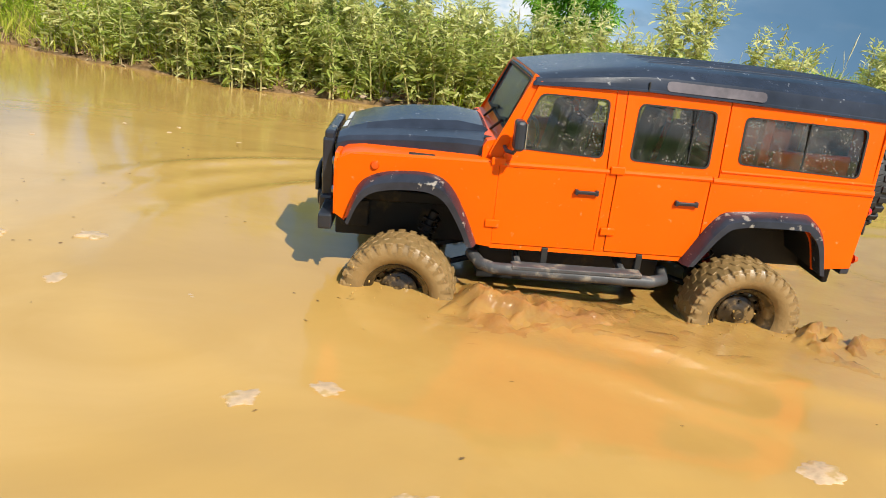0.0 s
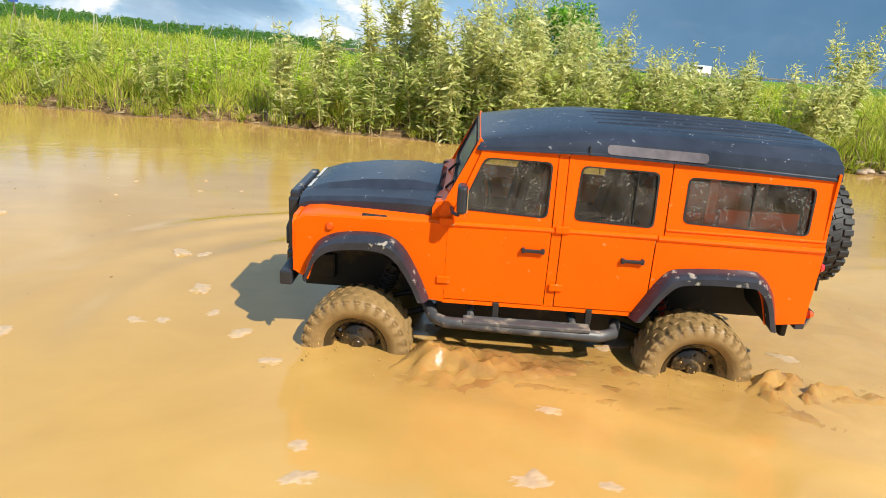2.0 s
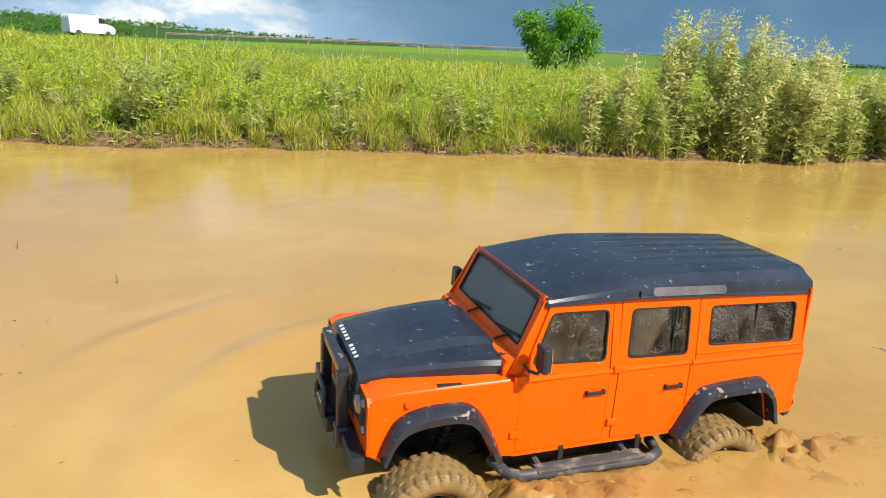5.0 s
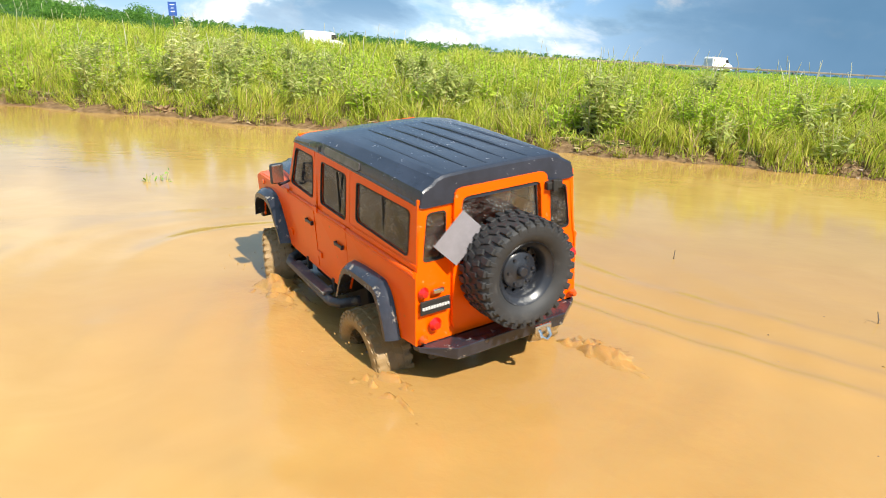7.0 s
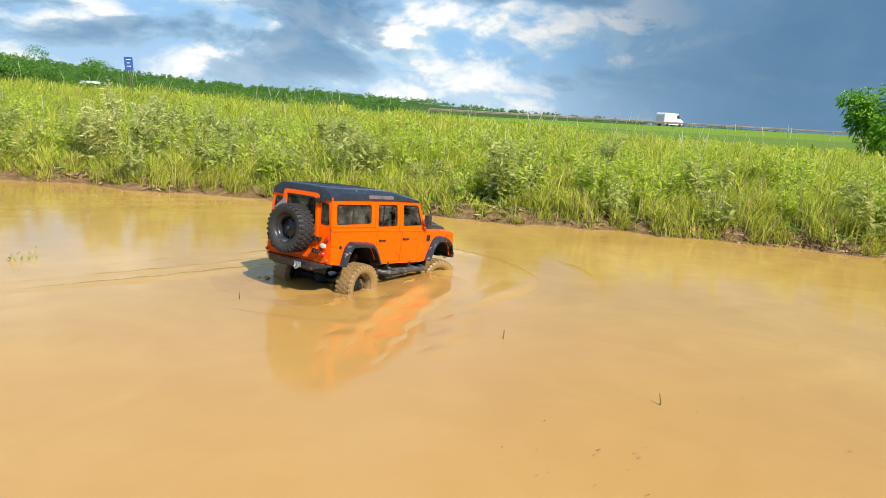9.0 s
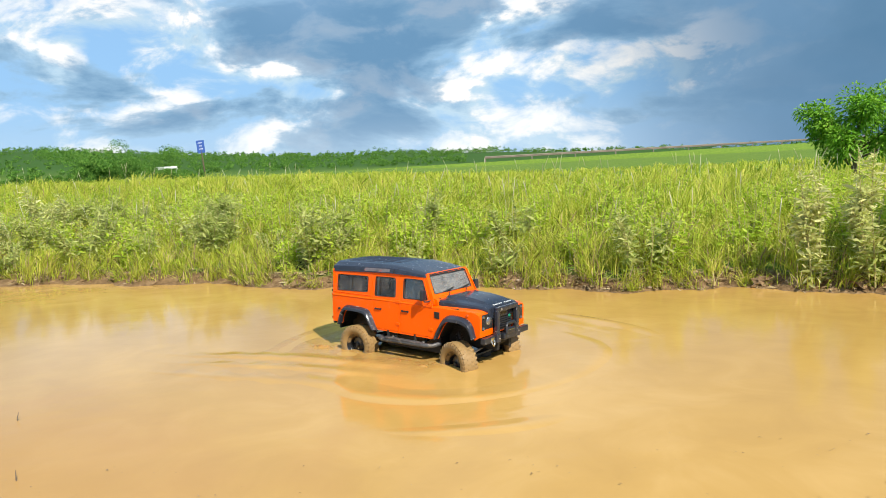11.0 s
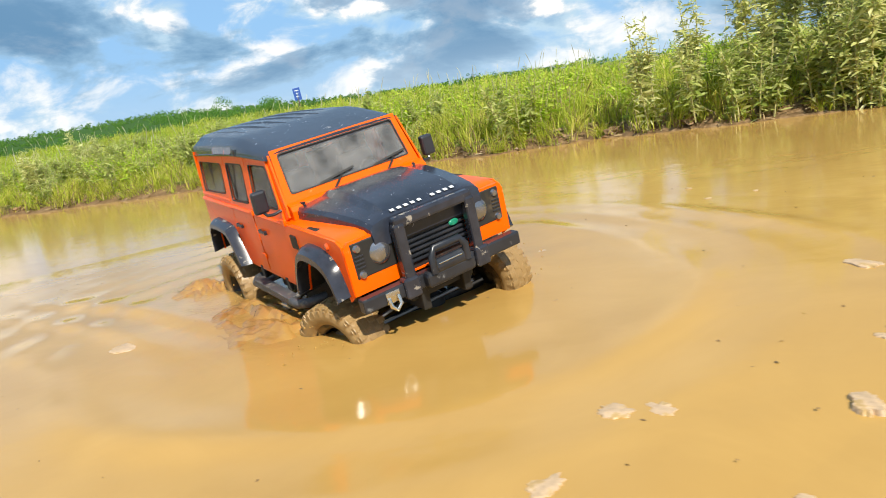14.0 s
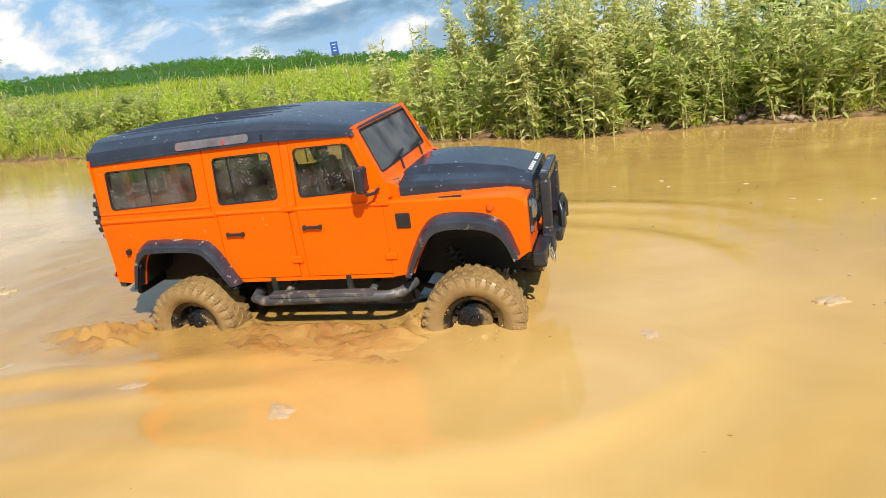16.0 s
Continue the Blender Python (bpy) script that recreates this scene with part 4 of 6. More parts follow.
    # station, gutter y z, shoulder y z, top
    st = [(0.0600, 0.0905, 0.1968, 0.0840, 0.2015, 0.2030), (0.0572, 0.0915, 0.1972, 0.0830, 0.2042, 0.2062), (0.0200, 0.0930, 0.1985, 0.0845, 0.2095, 0.2125), (-0.0250, 0.0940, 0.1994, 0.0852, 0.2150, 0.2182),
          (-0.0420, 0.0943, 0.1996, 0.0852, 0.2165, 0.2198), (-0.0540, 0.0943, 0.1992, 0.0850, 0.2168, 0.2203), (-0.1200, 0.0940, 0.1966, 0.0838, 0.2158, 0.2205), (-0.2000, 0.0926, 0.1928, 0.0815, 0.2128, 0.2190),
          (-0.2715, 0.0908, 0.1893, 0.0785, 0.2098, 0.2168), (-0.2755, 0.0904, 0.1890, 0.0778, 0.2090, 0.2158), (-0.2768, 0.0898, 0.1890, 0.0768, 0.2070, 0.2135)]
    rows = []
    for x, gy, gz, cy, cz, t in st:
        gy, h = gy + 0.0022, cz - gz
        ring = [(gy - 0.004, gz - 0.001), (gy, gz), (gy - 0.0002, gz + h * 0.10), (gy - 0.0010, gz + h * 0.14), (gy - 0.0016, gz + h * 0.40), (gy - 0.0036, gz + h * 0.72), (cy, cz), (cy - 0.0040, cz + (t - cz) * 0.48), (cy - 0.0120, cz + (t - cz) * 0.86), (0.040, t), (0, t + 0.0003)]
        rows.append([bm.verts.new((x, y, z)) for y, z in ring] + [bm.verts.new((x, -y, z)) for y, z in ring[-2::-1]])
    for p, q in zip(rows, rows[1:]):
        for k in range(len(p) - 1):
            bm.faces.new((p[k], p[k + 1], q[k + 1], q[k]))
    bm.faces.new(rows[0])
    bm.faces.new(rows[-1])
    bmesh.ops.recalc_face_normals(bm, faces=list(bm.faces))
    roof = part("roof", bm, ROOF, truck, "satin black ribbed roof with wet dust", True)
    roof.data.set_sharp_from_angle(angle=radians(14))
    for y in (-0.060, -0.036, -0.012, 0.012, 0.036, 0.060):
        bm = bmesh.new()
        tube(bm, [(max(x, -0.2690), y, t - 0.0006 - 0.0014 * (abs(y) > 0.05)) for x, *_, t in st if -0.274 < x < -0.05], [0.0014, 0.0026, 0.0026, 0.0014], 6)
        part("rib", bm, ROOF, roof)
    for y in (-0.0962, 0.0962):
        part("roof_seam", boxes((-0.0415, -0.0402, y - 0.0010, y + 0.0006, 0.2000, 0.2080), bevel=0.0002), MATT, roof)

    # rear
    back = lambda y, z: Vector((-0.2700 - (z - 0.05) * 0.030, y * (1 - max(0, z - WAIST) * 0.75), z))
    outline = [(-0.0985, 0.0535), (0.0985, 0.0535), (0.0985, 0.1960), (-0.0985, 0.1960)]
    corner = [(0.0655, 0.1365), (0.0895, 0.1365), (0.0875, 0.1810), (0.0665, 0.1810)]
    other = [(-y, z) for y, z in corner]
    mid = [(-0.048, 0.128), (0.048, 0.128), (0.0465, 0.1895), (-0.0465, 0.1895)]
    rear = part("rear_face", panel(outline, [rounded(corner, 0.005), rounded(other, 0.005), rounded(mid, 0.006)], back, (0.0025, 0, 0)), ORANGE, truck)
    for h, nm in ((corner, "rear_corner_pane"), (other, "rear_corner_pane"), (mid, "rear_pane")):
        part(nm, plate(rounded(inset(h, -0.001), 0.005), lambda y, z: back(y, z) + Vector((0.0012, 0, 0)), (0.0005, 0, 0)), GLASS, rear)
        part("window_seal", panel(rounded(inset(h, -0.0014), 0.005), [rounded(inset(h, 0.0004), 0.005)], lambda y, z: back(y, z) - Vector((0.0006, 0, 0)), (0.002, 0, 0)), MATT, rear)
    dooro = [(-0.059, 0.060), (0.059, 0.060), (0.059, 0.2010), (-0.059, 0.2010)]
    part("rear_door_frame", panel(rounded(dooro, 0.010), [rounded([(-0.0505, 0.124), (0.0505, 0.124), (0.0495, 0.1920), (-0.0495, 0.1920)], 0.007)], lambda y, z: back(y, z) - Vector((0.0045, 0, 0)), (0.004, 0, 0)), ORANGE, rear)
    for z in (0.186, 0.104, 0.078):
        part("door_hinge", boxes((-0.284, -0.275, -0.072, -0.052, z - 0.004, z + 0.004), (-0.286, -0.282, -0.064, -0.058, z - 0.006, z + 0.006), bevel=0.001), MATT, rear)
    plate_ = part("number_plate_panel", boxes((-0.2768, -0.2745, 0.062, 0.0945, 0.0855, 0.0990)), MATT, rear, "black rear panel with a row of pale marks")
    part("plate_marks", boxes(*[(-0.2774, -0.2766, 0.0635 + k * 0.003, 0.0655 + k * 0.003, 0.0905, 0.0935) for k in range(10)], bevel=0.0002), WHITE, plate_)
    part("plate_lamp", boxes((-0.2790, -0.2745, 0.069, 0.0815, 0.1045, 0.1095), bevel=0.0015), CHROME, rear)
    bm = bmesh.new()
    lathe(bm, [(0, 0.0006), (0.0070, 0.0005), (0.0078, 0.0)], 24, pose(-0.2748, -0.077, 0.0905, 0, 0, 90) @ Matrix.Diagonal((1.25, 1, 0.7, 1)))
    part("oval_badge", bm, WHITE, rear, "small pale oval badge", True)
    # grey tape stuck across the corner window
    bm = bmesh.new()
    c, u, w = Vector((-0.2835, 0.0545, 0.1555)), Vector((-0.003, -0.0225, -0.0225)), Vector((0.0, -0.0168, 0.0140))
    n = 6
    rows = [[bm.verts.new(c + u * (i / n - 0.5) + w * j + Vector((0.0004 * math.sin(i * 1.1 + j), 0, 0))) for j in (-1, 0, 1)] for i in range(n + 1)]
    for p, q in zip(rows, rows[1:]):
        for k in range(2):
            bm.faces.new((p[k], p[k + 1], q[k + 1], q[k]))
    r = bmesh.ops.extrude_face_region(bm, geom=list(bm.faces))
    for v in r["geom"]:
        if isinstance(v, bmesh.types.BMVert):
            v.co.x -= 0.0006
    bmesh.ops.recalc_face_normals(bm, faces=list(bm.faces))
    part("tape", bm, TAPE, truck, "strip of grey cloth tape", True)
    bm = bmesh.new()
    o = [(-0.098, -0.262), (0.098, -0.262), (0.096, -0.272), (0.066, -0.296), (-0.066, -0.296), (-0.096, -0.272)]
    top = [bm.verts.new((x, y, 0.0525)) for y, x in o]
    low = [bm.verts.new((x + (0.004 if x < -0.28 else 0.0), y * (0.97 if abs(y) < 0.09 else 0.99), 0.0375 if abs(y) < 0.09 else 0.0465)) for y, x in o]
    bm.faces.new(top)
    bm.faces.new(low[::-1])
    for k in range(6):
        bm.faces.new((top[k], low[k], low[(k + 1) % 6], top[(k + 1) % 6]))
    bmesh.ops.recalc_face_normals(bm, faces=list(bm.faces))
    bmesh.ops.bevel(bm, geom=list(bm.edges), offset=0.0010, segments=2, affect="EDGES", profile=0.5)
    bumper = part("rear_bumper", bm, FLARE, truck, "worn black rear bumper")
    bm = bmesh.new()
    box(bm, -0.3025, -0.2995, -0.042, -0.022, 0.0400, 0.0515, 0.0008)
    tube(bm, [(-0.302, -0.0375, 0.046), (-0.306, -0.0375, 0.040), (-0.307, -0.032, 0.0365), (-0.306, -0.0265, 0.040), (-0.302, -0.0265, 0.046)], 0.0022, 8)
    part("shackle", bm, CHROME, bumper, "bright metal shackle", True)
    part("side_vent", boxes((0.0945, 0.1100, -0.1022, -0.1000, 0.1015, 0.1170), bevel=0.001), MATT, truck, "small black grille in the wing")
    bm = bmesh.new()
    lathe(bm, [(0, 0.004), (0.003, 0.004), (0.0035, 0.0)], 10, pose(-0.2420, -0.0990, 0.0900, 0, 0, 180))
    part("fuel_cap", bm, MATT, truck)


def build_chassis(truck):
    chassis = part("chassis", boxes((-0.265, 0.225, -0.036, 0.036, 0.066, 0.078), bevel=0.002), MATT, truck, "black ladder chassis caked with wet mud")
    for name, b in (("chassis_rail", (-0.265, 0.235, 0.022, 0.032, 0.028, 0.067)), ("chassis_rail", (-0.265, 0.235, -0.032, -0.022, 0.028, 0.067)), ("floor_plate", (-0.105, 0.085, -0.090, 0.090, 0.066, 0.078)), ("skid_box", (-0.09, 0.09, -0.070, 0.070, 0.006, 0.067)),
                    ("cross_member", (0.200, 0.228, -0.04, 0.04, 0.040, 0.067)), ("cross_member", (-0.265, -0.258, -0.08, 0.08, 0.030, 0.067))):
        part(name, boxes(b, bevel=0.002), MATT, chassis)
    for x in (0.1645, -0.1645):
        bm = bmesh.new()
        tube(bm, [(x, -0.088, 0), (x, 0.088, 0)], 0.0075, 10)
        bmesh.ops.create_uvsphere(bm, u_segments=14, v_segments=10, radius=0.019, matrix=pose(x, 0.012, 0))
        part("axle", bm, MATT, truck, "muddy solid axle", True)
        for s in (1, -1):
            d = -0.030 if x > 0 else 0.034
            bm = bmesh.new()
            tube(bm, [(x + d * 0.2, s * 0.060, 0.006), (x + d, s * 0.056, 0.066)], 0.0045, 10)
            shock = part("shock_absorber", bm, SPRING if x < 0 else MATT, truck, smooth=True)
            bm = bmesh.new()
            a, b = Vector((x + d * 0.36, s * 0.0594, 0.018)), Vector((x + d * 0.95, s * 0.0562, 0.062))
            t = (b - a).normalized()
            e1 = t.orthogonal().normalized()
            e2 = t.cross(e1)
            tube(bm, [a + (b - a) * (k / 64) + (e1 * math.cos(k * 0.75) + e2 * math.sin(k * 0.75)) * 0.0078 for k in range(65)], 0.0011, 5)
            part("coil_spring", bm, BLACK, shock, smooth=True)
            bm = bmesh.new()
            tube(bm, [(x - math.copysign(0.008, x), s * 0.046, -0.002), (math.copysign(0.055, x), s * 0.030, 0.024)], 0.0032, 8)
            tube(bm, [(x - math.copysign(0.004, x), s * 0.034, 0.018), (math.copysign(0.07, x), s * 0.024, 0.036)], 0.0028, 8)
            part("suspension_link", bm, MATT, truck, smooth=True)
    for z, x in ((0.012, 0.182), (0.022, 0.186)):
        bm = bmesh.new()
        tube(bm, [(x, -0.062, z), (x, 0.066 if z < 0.02 else 0.02, z + (0 if z < 0.02 else 0.012))], 0.0021, 8)
        part("steering_rod", bm, STEEL, truck, "thin steel steering rod", True)


AXLE = 0.1645


def ease(v):
    v = min(1.0, max(0.0, v))
    return v * v * (3 - 2 * v)


def build_truck():
    truck = new("model_truck")
    tagged(truck, "orange radio-controlled model off-roader with black roof, splashed with mud", "model truck")
    build_body(truck)
    build_chassis(truck)
    # short overhangs, the upper body a little high
    for ob in truck.children_recursive:
        for v in ob.data.vertices:
            if v.co.x < -0.14:
                v.co.x = -0.14 + (v.co.x + 0.14) * 0.958
            if v.co.x > 0.232:
                v.co.x = 0.232 + (v.co.x - 0.232) * 0.72
            v.co.z += 0.002 * min(1.0, max(0.0, (v.co.z - 0.06) / 0.06))
            # the cabin narrows upwards and towards the tail
            if v.co.z > 0.05:
                v.co.y *= 0.995 - 0.018 * ease((v.co.z - 0.125) / 0.06) - 0.028 * ease(-v.co.x / 0.2) * ease((v.co.z - 0.07) / 0.06)
    wheels = []
    for x in (AXLE, -AXLE):
        for s in (1, -1):
            m = pose(x, s * 0.098, 0, 0, 0, 0 if s > 0 else 180)
            wheels.append((add_wheel("wheel", truck, m, MUDDY, MUDRIM if s > 0 else RIM, "chunky off-road wheel coated with wet mud" if s > 0 else "chunky muddy off-road wheel with a black rim"), x, s))
    spare = add_wheel("spare_wheel", truck, pose(-0.2945, -0.0005, 0.1195, 0, 0, 90), RUBBER, BLACK, "black spare wheel with chunky tread")
    bm = bmesh.new()
    tube(bm, [(-0.262, 0.0030, 0.1205), (-0.2960, 0.0030, 0.1205)], 0.012, 12)
    part("spare_carrier", bm, MATT, truck)
    return truck, wheels


truck, wheels = build_truck()

# ---------------------------------------------------------------- the wake


def crest_at(u, front, back):
    return np.exp(-np.where(u > 0, u / front, u / back) ** 2)


def drift(X, Y, f, seed):
    return np.array([[noise.noise(Vector((x * f, y * f, seed))) for x, y in zip(a, b)] for a, b in zip(X, Y)])


def by_wheels(X, Y):
    """One beside the outer face of each wheel, falling to nought away from it."""
    near = np.zeros_like(X)
    for x in (0.1645, -0.1645):
        near = np.maximum(near, np.exp(-(((X - x) / 0.058) ** 2) - ((np.abs(Y) - 0.145) / 0.040) ** 2))
    return near


def wash(X, Y):
    """Heights of the smooth bow rings, folds and flank heaps, and the flank and tail shares."""
    broken = 0.55 + 0.9 * drift(X, Y, 2.6, 4.0)
    rel = np.hypot((X - 0.05) * 0.9, Y) + 0.035 * (broken - 0.5)
    ang = np.arctan2(np.abs(Y), X - 0.05)
    ahead = smooth01((2.4 - ang) / 1.2)
    z = 0.0046 * crest_at(rel - 0.54, 0.032, 0.060) * ahead * np.clip(broken, 0.1, 1.2)
    z += 0.0060 * crest_at(rel - 0.36, 0.026, 0.050) * ahead * np.clip(1.25 - broken, 0.15, 1)
    z += 0.0011 * np.cos((rel - 0.54) * 2 * np.pi / 0.082) * np.exp(-(((rel - 0.50) / 0.17) ** 2)) * np.clip(broken + 0.2, 0, 1)
    # wash trailing off to both sides, in several soft folds
    for off, amp, wide in ((0.15, 0.0060, 0.030), (0.23, 0.0042, 0.026), (0.33, 0.0034, 0.034)):
        vee = np.abs(Y) - off - 0.30 * np.maximum(0, 0.1 - X) + 0.05 * (broken - 0.5)
        z += amp * np.clip(broken + 0.2, 0.1, 1) * crest_at(vee, wide * 0.6, wide * 1.3) * smooth01((0.15 - X) / 0.2) * smooth01((X + 0.95) / 0.5)
    flank = np.exp(-(((np.abs(Y) - 0.125) / np.where(np.abs(Y) > 0.125, 0.105, 0.060)) ** 2)) * smooth01((0.20 - X) / 0.10) * smooth01((X + 0.48) / 0.26)
    tail = np.exp(-((Y / 0.15) ** 2)) * smooth01((-0.20 - X) / 0.12) * smooth01((X + 0.70) / 0.45)
    z = (z + 0.0035 * flank + 0.0015 * tail) * (1 - 0.85 * by_wheels(X, Y))
    edge = np.minimum(np.minimum(X + 1.05, 0.71 - X), 0.71 - np.abs(Y))
    z = z * smooth01((edge - 0.05) / 0.22)
    z = 0.0003 + 0.0011 * np.log1p(np.exp(np.clip((z - 0.0003) / 0.0011, -20, 20))) - 0.0035 * smooth01(1 - edge / 0.24)
    wide = np.exp(-(((np.abs(Y) - 0.06) / 0.17) ** 2)) * smooth01((0.24 - X) / 0.2) * smooth01((X + 0.85) / 0.5)
    stain = np.clip(np.maximum(flank * 0.6, wide * (0.22 + 0.45 * np.clip(broken, 0, 1))), 0, 1) * smooth01((edge - 0.20) / 0.2)
    return z, flank, tail, stain


def build_wake():
    """Smooth water heaped, ringed and folded round the truck, in the truck's own directions; its rim lies under the still surface."""
    X, Y = np.meshgrid(np.arange(-1.05, 0.725, 0.009), np.arange(-0.72, 0.725, 0.009), indexing="ij")
    z, flank, tail, stain = wash(X, Y)
    ob = sheet("wake", np.stack([X, Y, z], -1).reshape(-1, 3), grid_faces(*X.shape), WATER, True)
    ob.data.attributes.new("churn", "FLOAT", "POINT").data.foreach_set("value", (stain * 0.8).ravel().astype(np.float32))
    return tagged(ob, "smooth ring waves and folds of muddy water round the truck", "wake")


def build_churn():
    """The lumpy boiling water by the wheels, which sinks back when the truck slows."""
    X, Y = np.meshgrid(np.arange(-0.62, 0.34, 0.0052), np.arange(-0.30, 0.301, 0.0052), indexing="ij")
    base, flank, tail, stain = wash(X, Y)
    lump, fold, fine = np.zeros_like(X), np.zeros_like(X), np.zeros_like(X)
    for i in range(X.shape[0]):
        for j in range(X.shape[1]):
            q = Vector((X[i, j] * 11, Y[i, j] * 24, 0.3))
            q += Vector((noise.noise(q * 0.8), noise.noise(q * 0.8 + Vector((7, 3, 1))), 0)) * 0.9
            lump[i, j] = noise.fractal(q * 0.7, 1.0, 2.0, 2)
            fold[i, j] = 1.0 - 1.9 * math.sqrt(noise.fractal(q * 1.7, 0.65, 2.1, 4) ** 2 + 0.004)
            fine[i, j] = noise.fractal(q * 4.5 + Vector((3, 1, 2)), 0.8, 2.0, 2)
    rough = np.maximum(flank, tail * 0.7) * (1 - 0.9 * by_wheels(X, Y))
    z = base - 0.0035 + rough * (0.0038 + 0.0054 * lump + 0.0044 * np.maximum(fold, -0.6) + 0.0030 * fine)
    # water thrown up in a ridge behind each wheel
    for x in (0.1645, -0.1645):
        for s in (1, -1):
            dx, dy = X - x, Y - s * 0.116
            behind = smooth01((-0.02 - dx) / 0.05)
            z += 0.009 * behind * crest_at(np.hypot(dx, dy * 1.5) - 0.064, 0.020, 0.014) * np.clip(0.35 + 0.8 * lump + 0.7 * fold, 0, 1.6)
            trail = np.exp(-(((dy * s - 0.014) / 0.026) ** 2)) * smooth01((-0.050 - dx) / 0.03) * smooth01((dx + 0.26) / 0.16)
            z += 0.0125 * trail * np.clip(0.25 + 0.9 * fold + 0.5 * lump, 0, 1.5)
    edge = np.minimum(np.minimum(X + 0.62, 0.34 - X), 0.30 - np.abs(Y))
    z = z * smooth01(edge / 0.08) - 0.008 * smooth01(1 - edge / 0.08)
    ob = sheet("churned_water", np.stack([X, Y, z], -1).reshape(-1, 3), grid_faces(*X.shape), WATER, True)
    churn = np.clip(np.maximum(stain * 0.8, rough * (0.85 + 0.3 * fold)), 0, 1)
    ob.data.attributes.new("churn", "FLOAT", "POINT").data.foreach_set("value", churn.ravel().astype(np.float32))
    tagged(ob, "lumpy churned brown water thrown up by the wheels", "churned water")
    rng = random.Random(9)
    bm = bmesh.new()
    for k in range(120):
        x = rng.choice((0.1645, -0.1645)) - abs(rng.gauss(0, 0.07)) + 0.05
        y = rng.choice((1, -1)) * (0.118 + abs(rng.gauss(0, 0.035)))
        r = rng.uniform(0.0004, 0.0010)
        m = pose(x, y, rng.uniform(0.006, 0.03) if rng.random() < 0.35 else 0.008) @ Matrix.Diagonal((1, 1, rng.uniform(0.7, 1.6), 1))
        bmesh.ops.create_icosphere(bm, subdivisions=1, radius=r, matrix=m)
    tagged(part("spray", bm, WATER, ob, "drops of muddy spray", True), kind="stuff")
    return ob


wake, churned = build_wake(), build_churn()

# ---------------------------------------------------------------- plants


def leaf_material(name, low, mid, high, rough=0.55, through=0.25):
    """Leaves that differ one by one, dull above, letting some light through."""
    m = bpy.data.materials.new(name)
    m.use_nodes = True
    n = Nodes(m.node_tree)
    rnd = n.add("ShaderNodeNewGeometry").outputs["Random Per Island"]
    where = n.add("ShaderNodeTexCoord").outputs["Object"]
    v = n.math("ADD", n.math("MULTIPLY", rnd, 0.65), n.math("MULTIPLY", n.noise(where, 2.2, 3.0), 0.40))
    col = n.ramp(v, [(0.12, low), (0.5, mid), (0.9, high)])
    col = n.mix(n.math("MULTIPLY", n.noise(where, 180.0, 2.0), 0.18), col, tuple(c * 0.6 for c in mid))
    p = n.add("ShaderNodeBsdfPrincipled", {"Base Color": col, "Roughness": rough, "Specular IOR Level": 0.2})
    t = n.add("ShaderNodeBsdfTranslucent", {0: col})
    mix = n.add("ShaderNodeMixShader", {0: through, 1: p.outputs[0], 2: t.outputs[0]})
    n.add("ShaderNodeOutputMaterial", {0: mix.outputs[0]})
    return m


GRASS = leaf_material("grass_blades", (0.16, 0.27, 0.02), (0.43, 0.50, 0.042), (0.72, 0.63, 0.15), through=0.45)
SAGE = leaf_material("grey_green_leaves", (0.34, 0.40, 0.10), (0.60, 0.62, 0.23), (0.86, 0.82, 0.45), 0.42, 0.5)
OLIVE = leaf_material("olive_leaves", (0.20, 0.28, 0.045), (0.42, 0.48, 0.12), (0.64, 0.64, 0.28), 0.45, 0.5)
LIME = leaf_material("yellow_green_leaves", (0.24, 0.40, 0.02), (0.46, 0.60, 0.05), (0.66, 0.70, 0.13), through=0.5)
TREE_LEAF = leaf_material("fresh_tree_leaves", (0.07, 0.20, 0.015), (0.16, 0.38, 0.025), (0.32, 0.54, 0.06), through=0.35)
WOODS = leaf_material("distant_woods", (0.03, 0.09, 0.014), (0.07, 0.18, 0.024), (0.16, 0.30, 0.05), 0.9, 0.12)
SEED = leaf_material("pale_seed_heads", (0.42, 0.38, 0.22), (0.55, 0.52, 0.34), (0.68, 0.66, 0.50))
STEM = material("pale_green_stem", (0.36, 0.33, 0.13), 0.6, vary=0.2, scale=40)
BARK = material("grey_bark", (0.12, 0.09, 0.06), 0.85, vary=0.3, scale=40, bump=0.5, dist=0.004)
DRY = leaf_material("dry_litter", (0.08, 0.05, 0.025), (0.22, 0.15, 0.07), (0.46, 0.36, 0.20), 0.8, 0.0)
ROOT = material("dark_wet_roots", (0.030, 0.020, 0.012), 0.7, vary=0.4, scale=40, bump=0.5)
PEBBLE = material("pebbles", (0.36, 0.27, 0.19), 0.6, vary=0.35, scale=25, bump=0.3, dist=0.002)
FOAM = material("pale_foam", (0.49, 0.345, 0.21), 0.5, vary=0.25, scale=160, patch=(0.42, 0.27, 0.10), patch_scale=90, patch_lo=0.52, patch_hi=0.62, patch_rough=0.3, bump=0.25, bump_scale=260, dist=0.002)
SPECK = material("dark_specks", (0.16, 0.095, 0.035), 0.5, vary=0.4, scale=200)


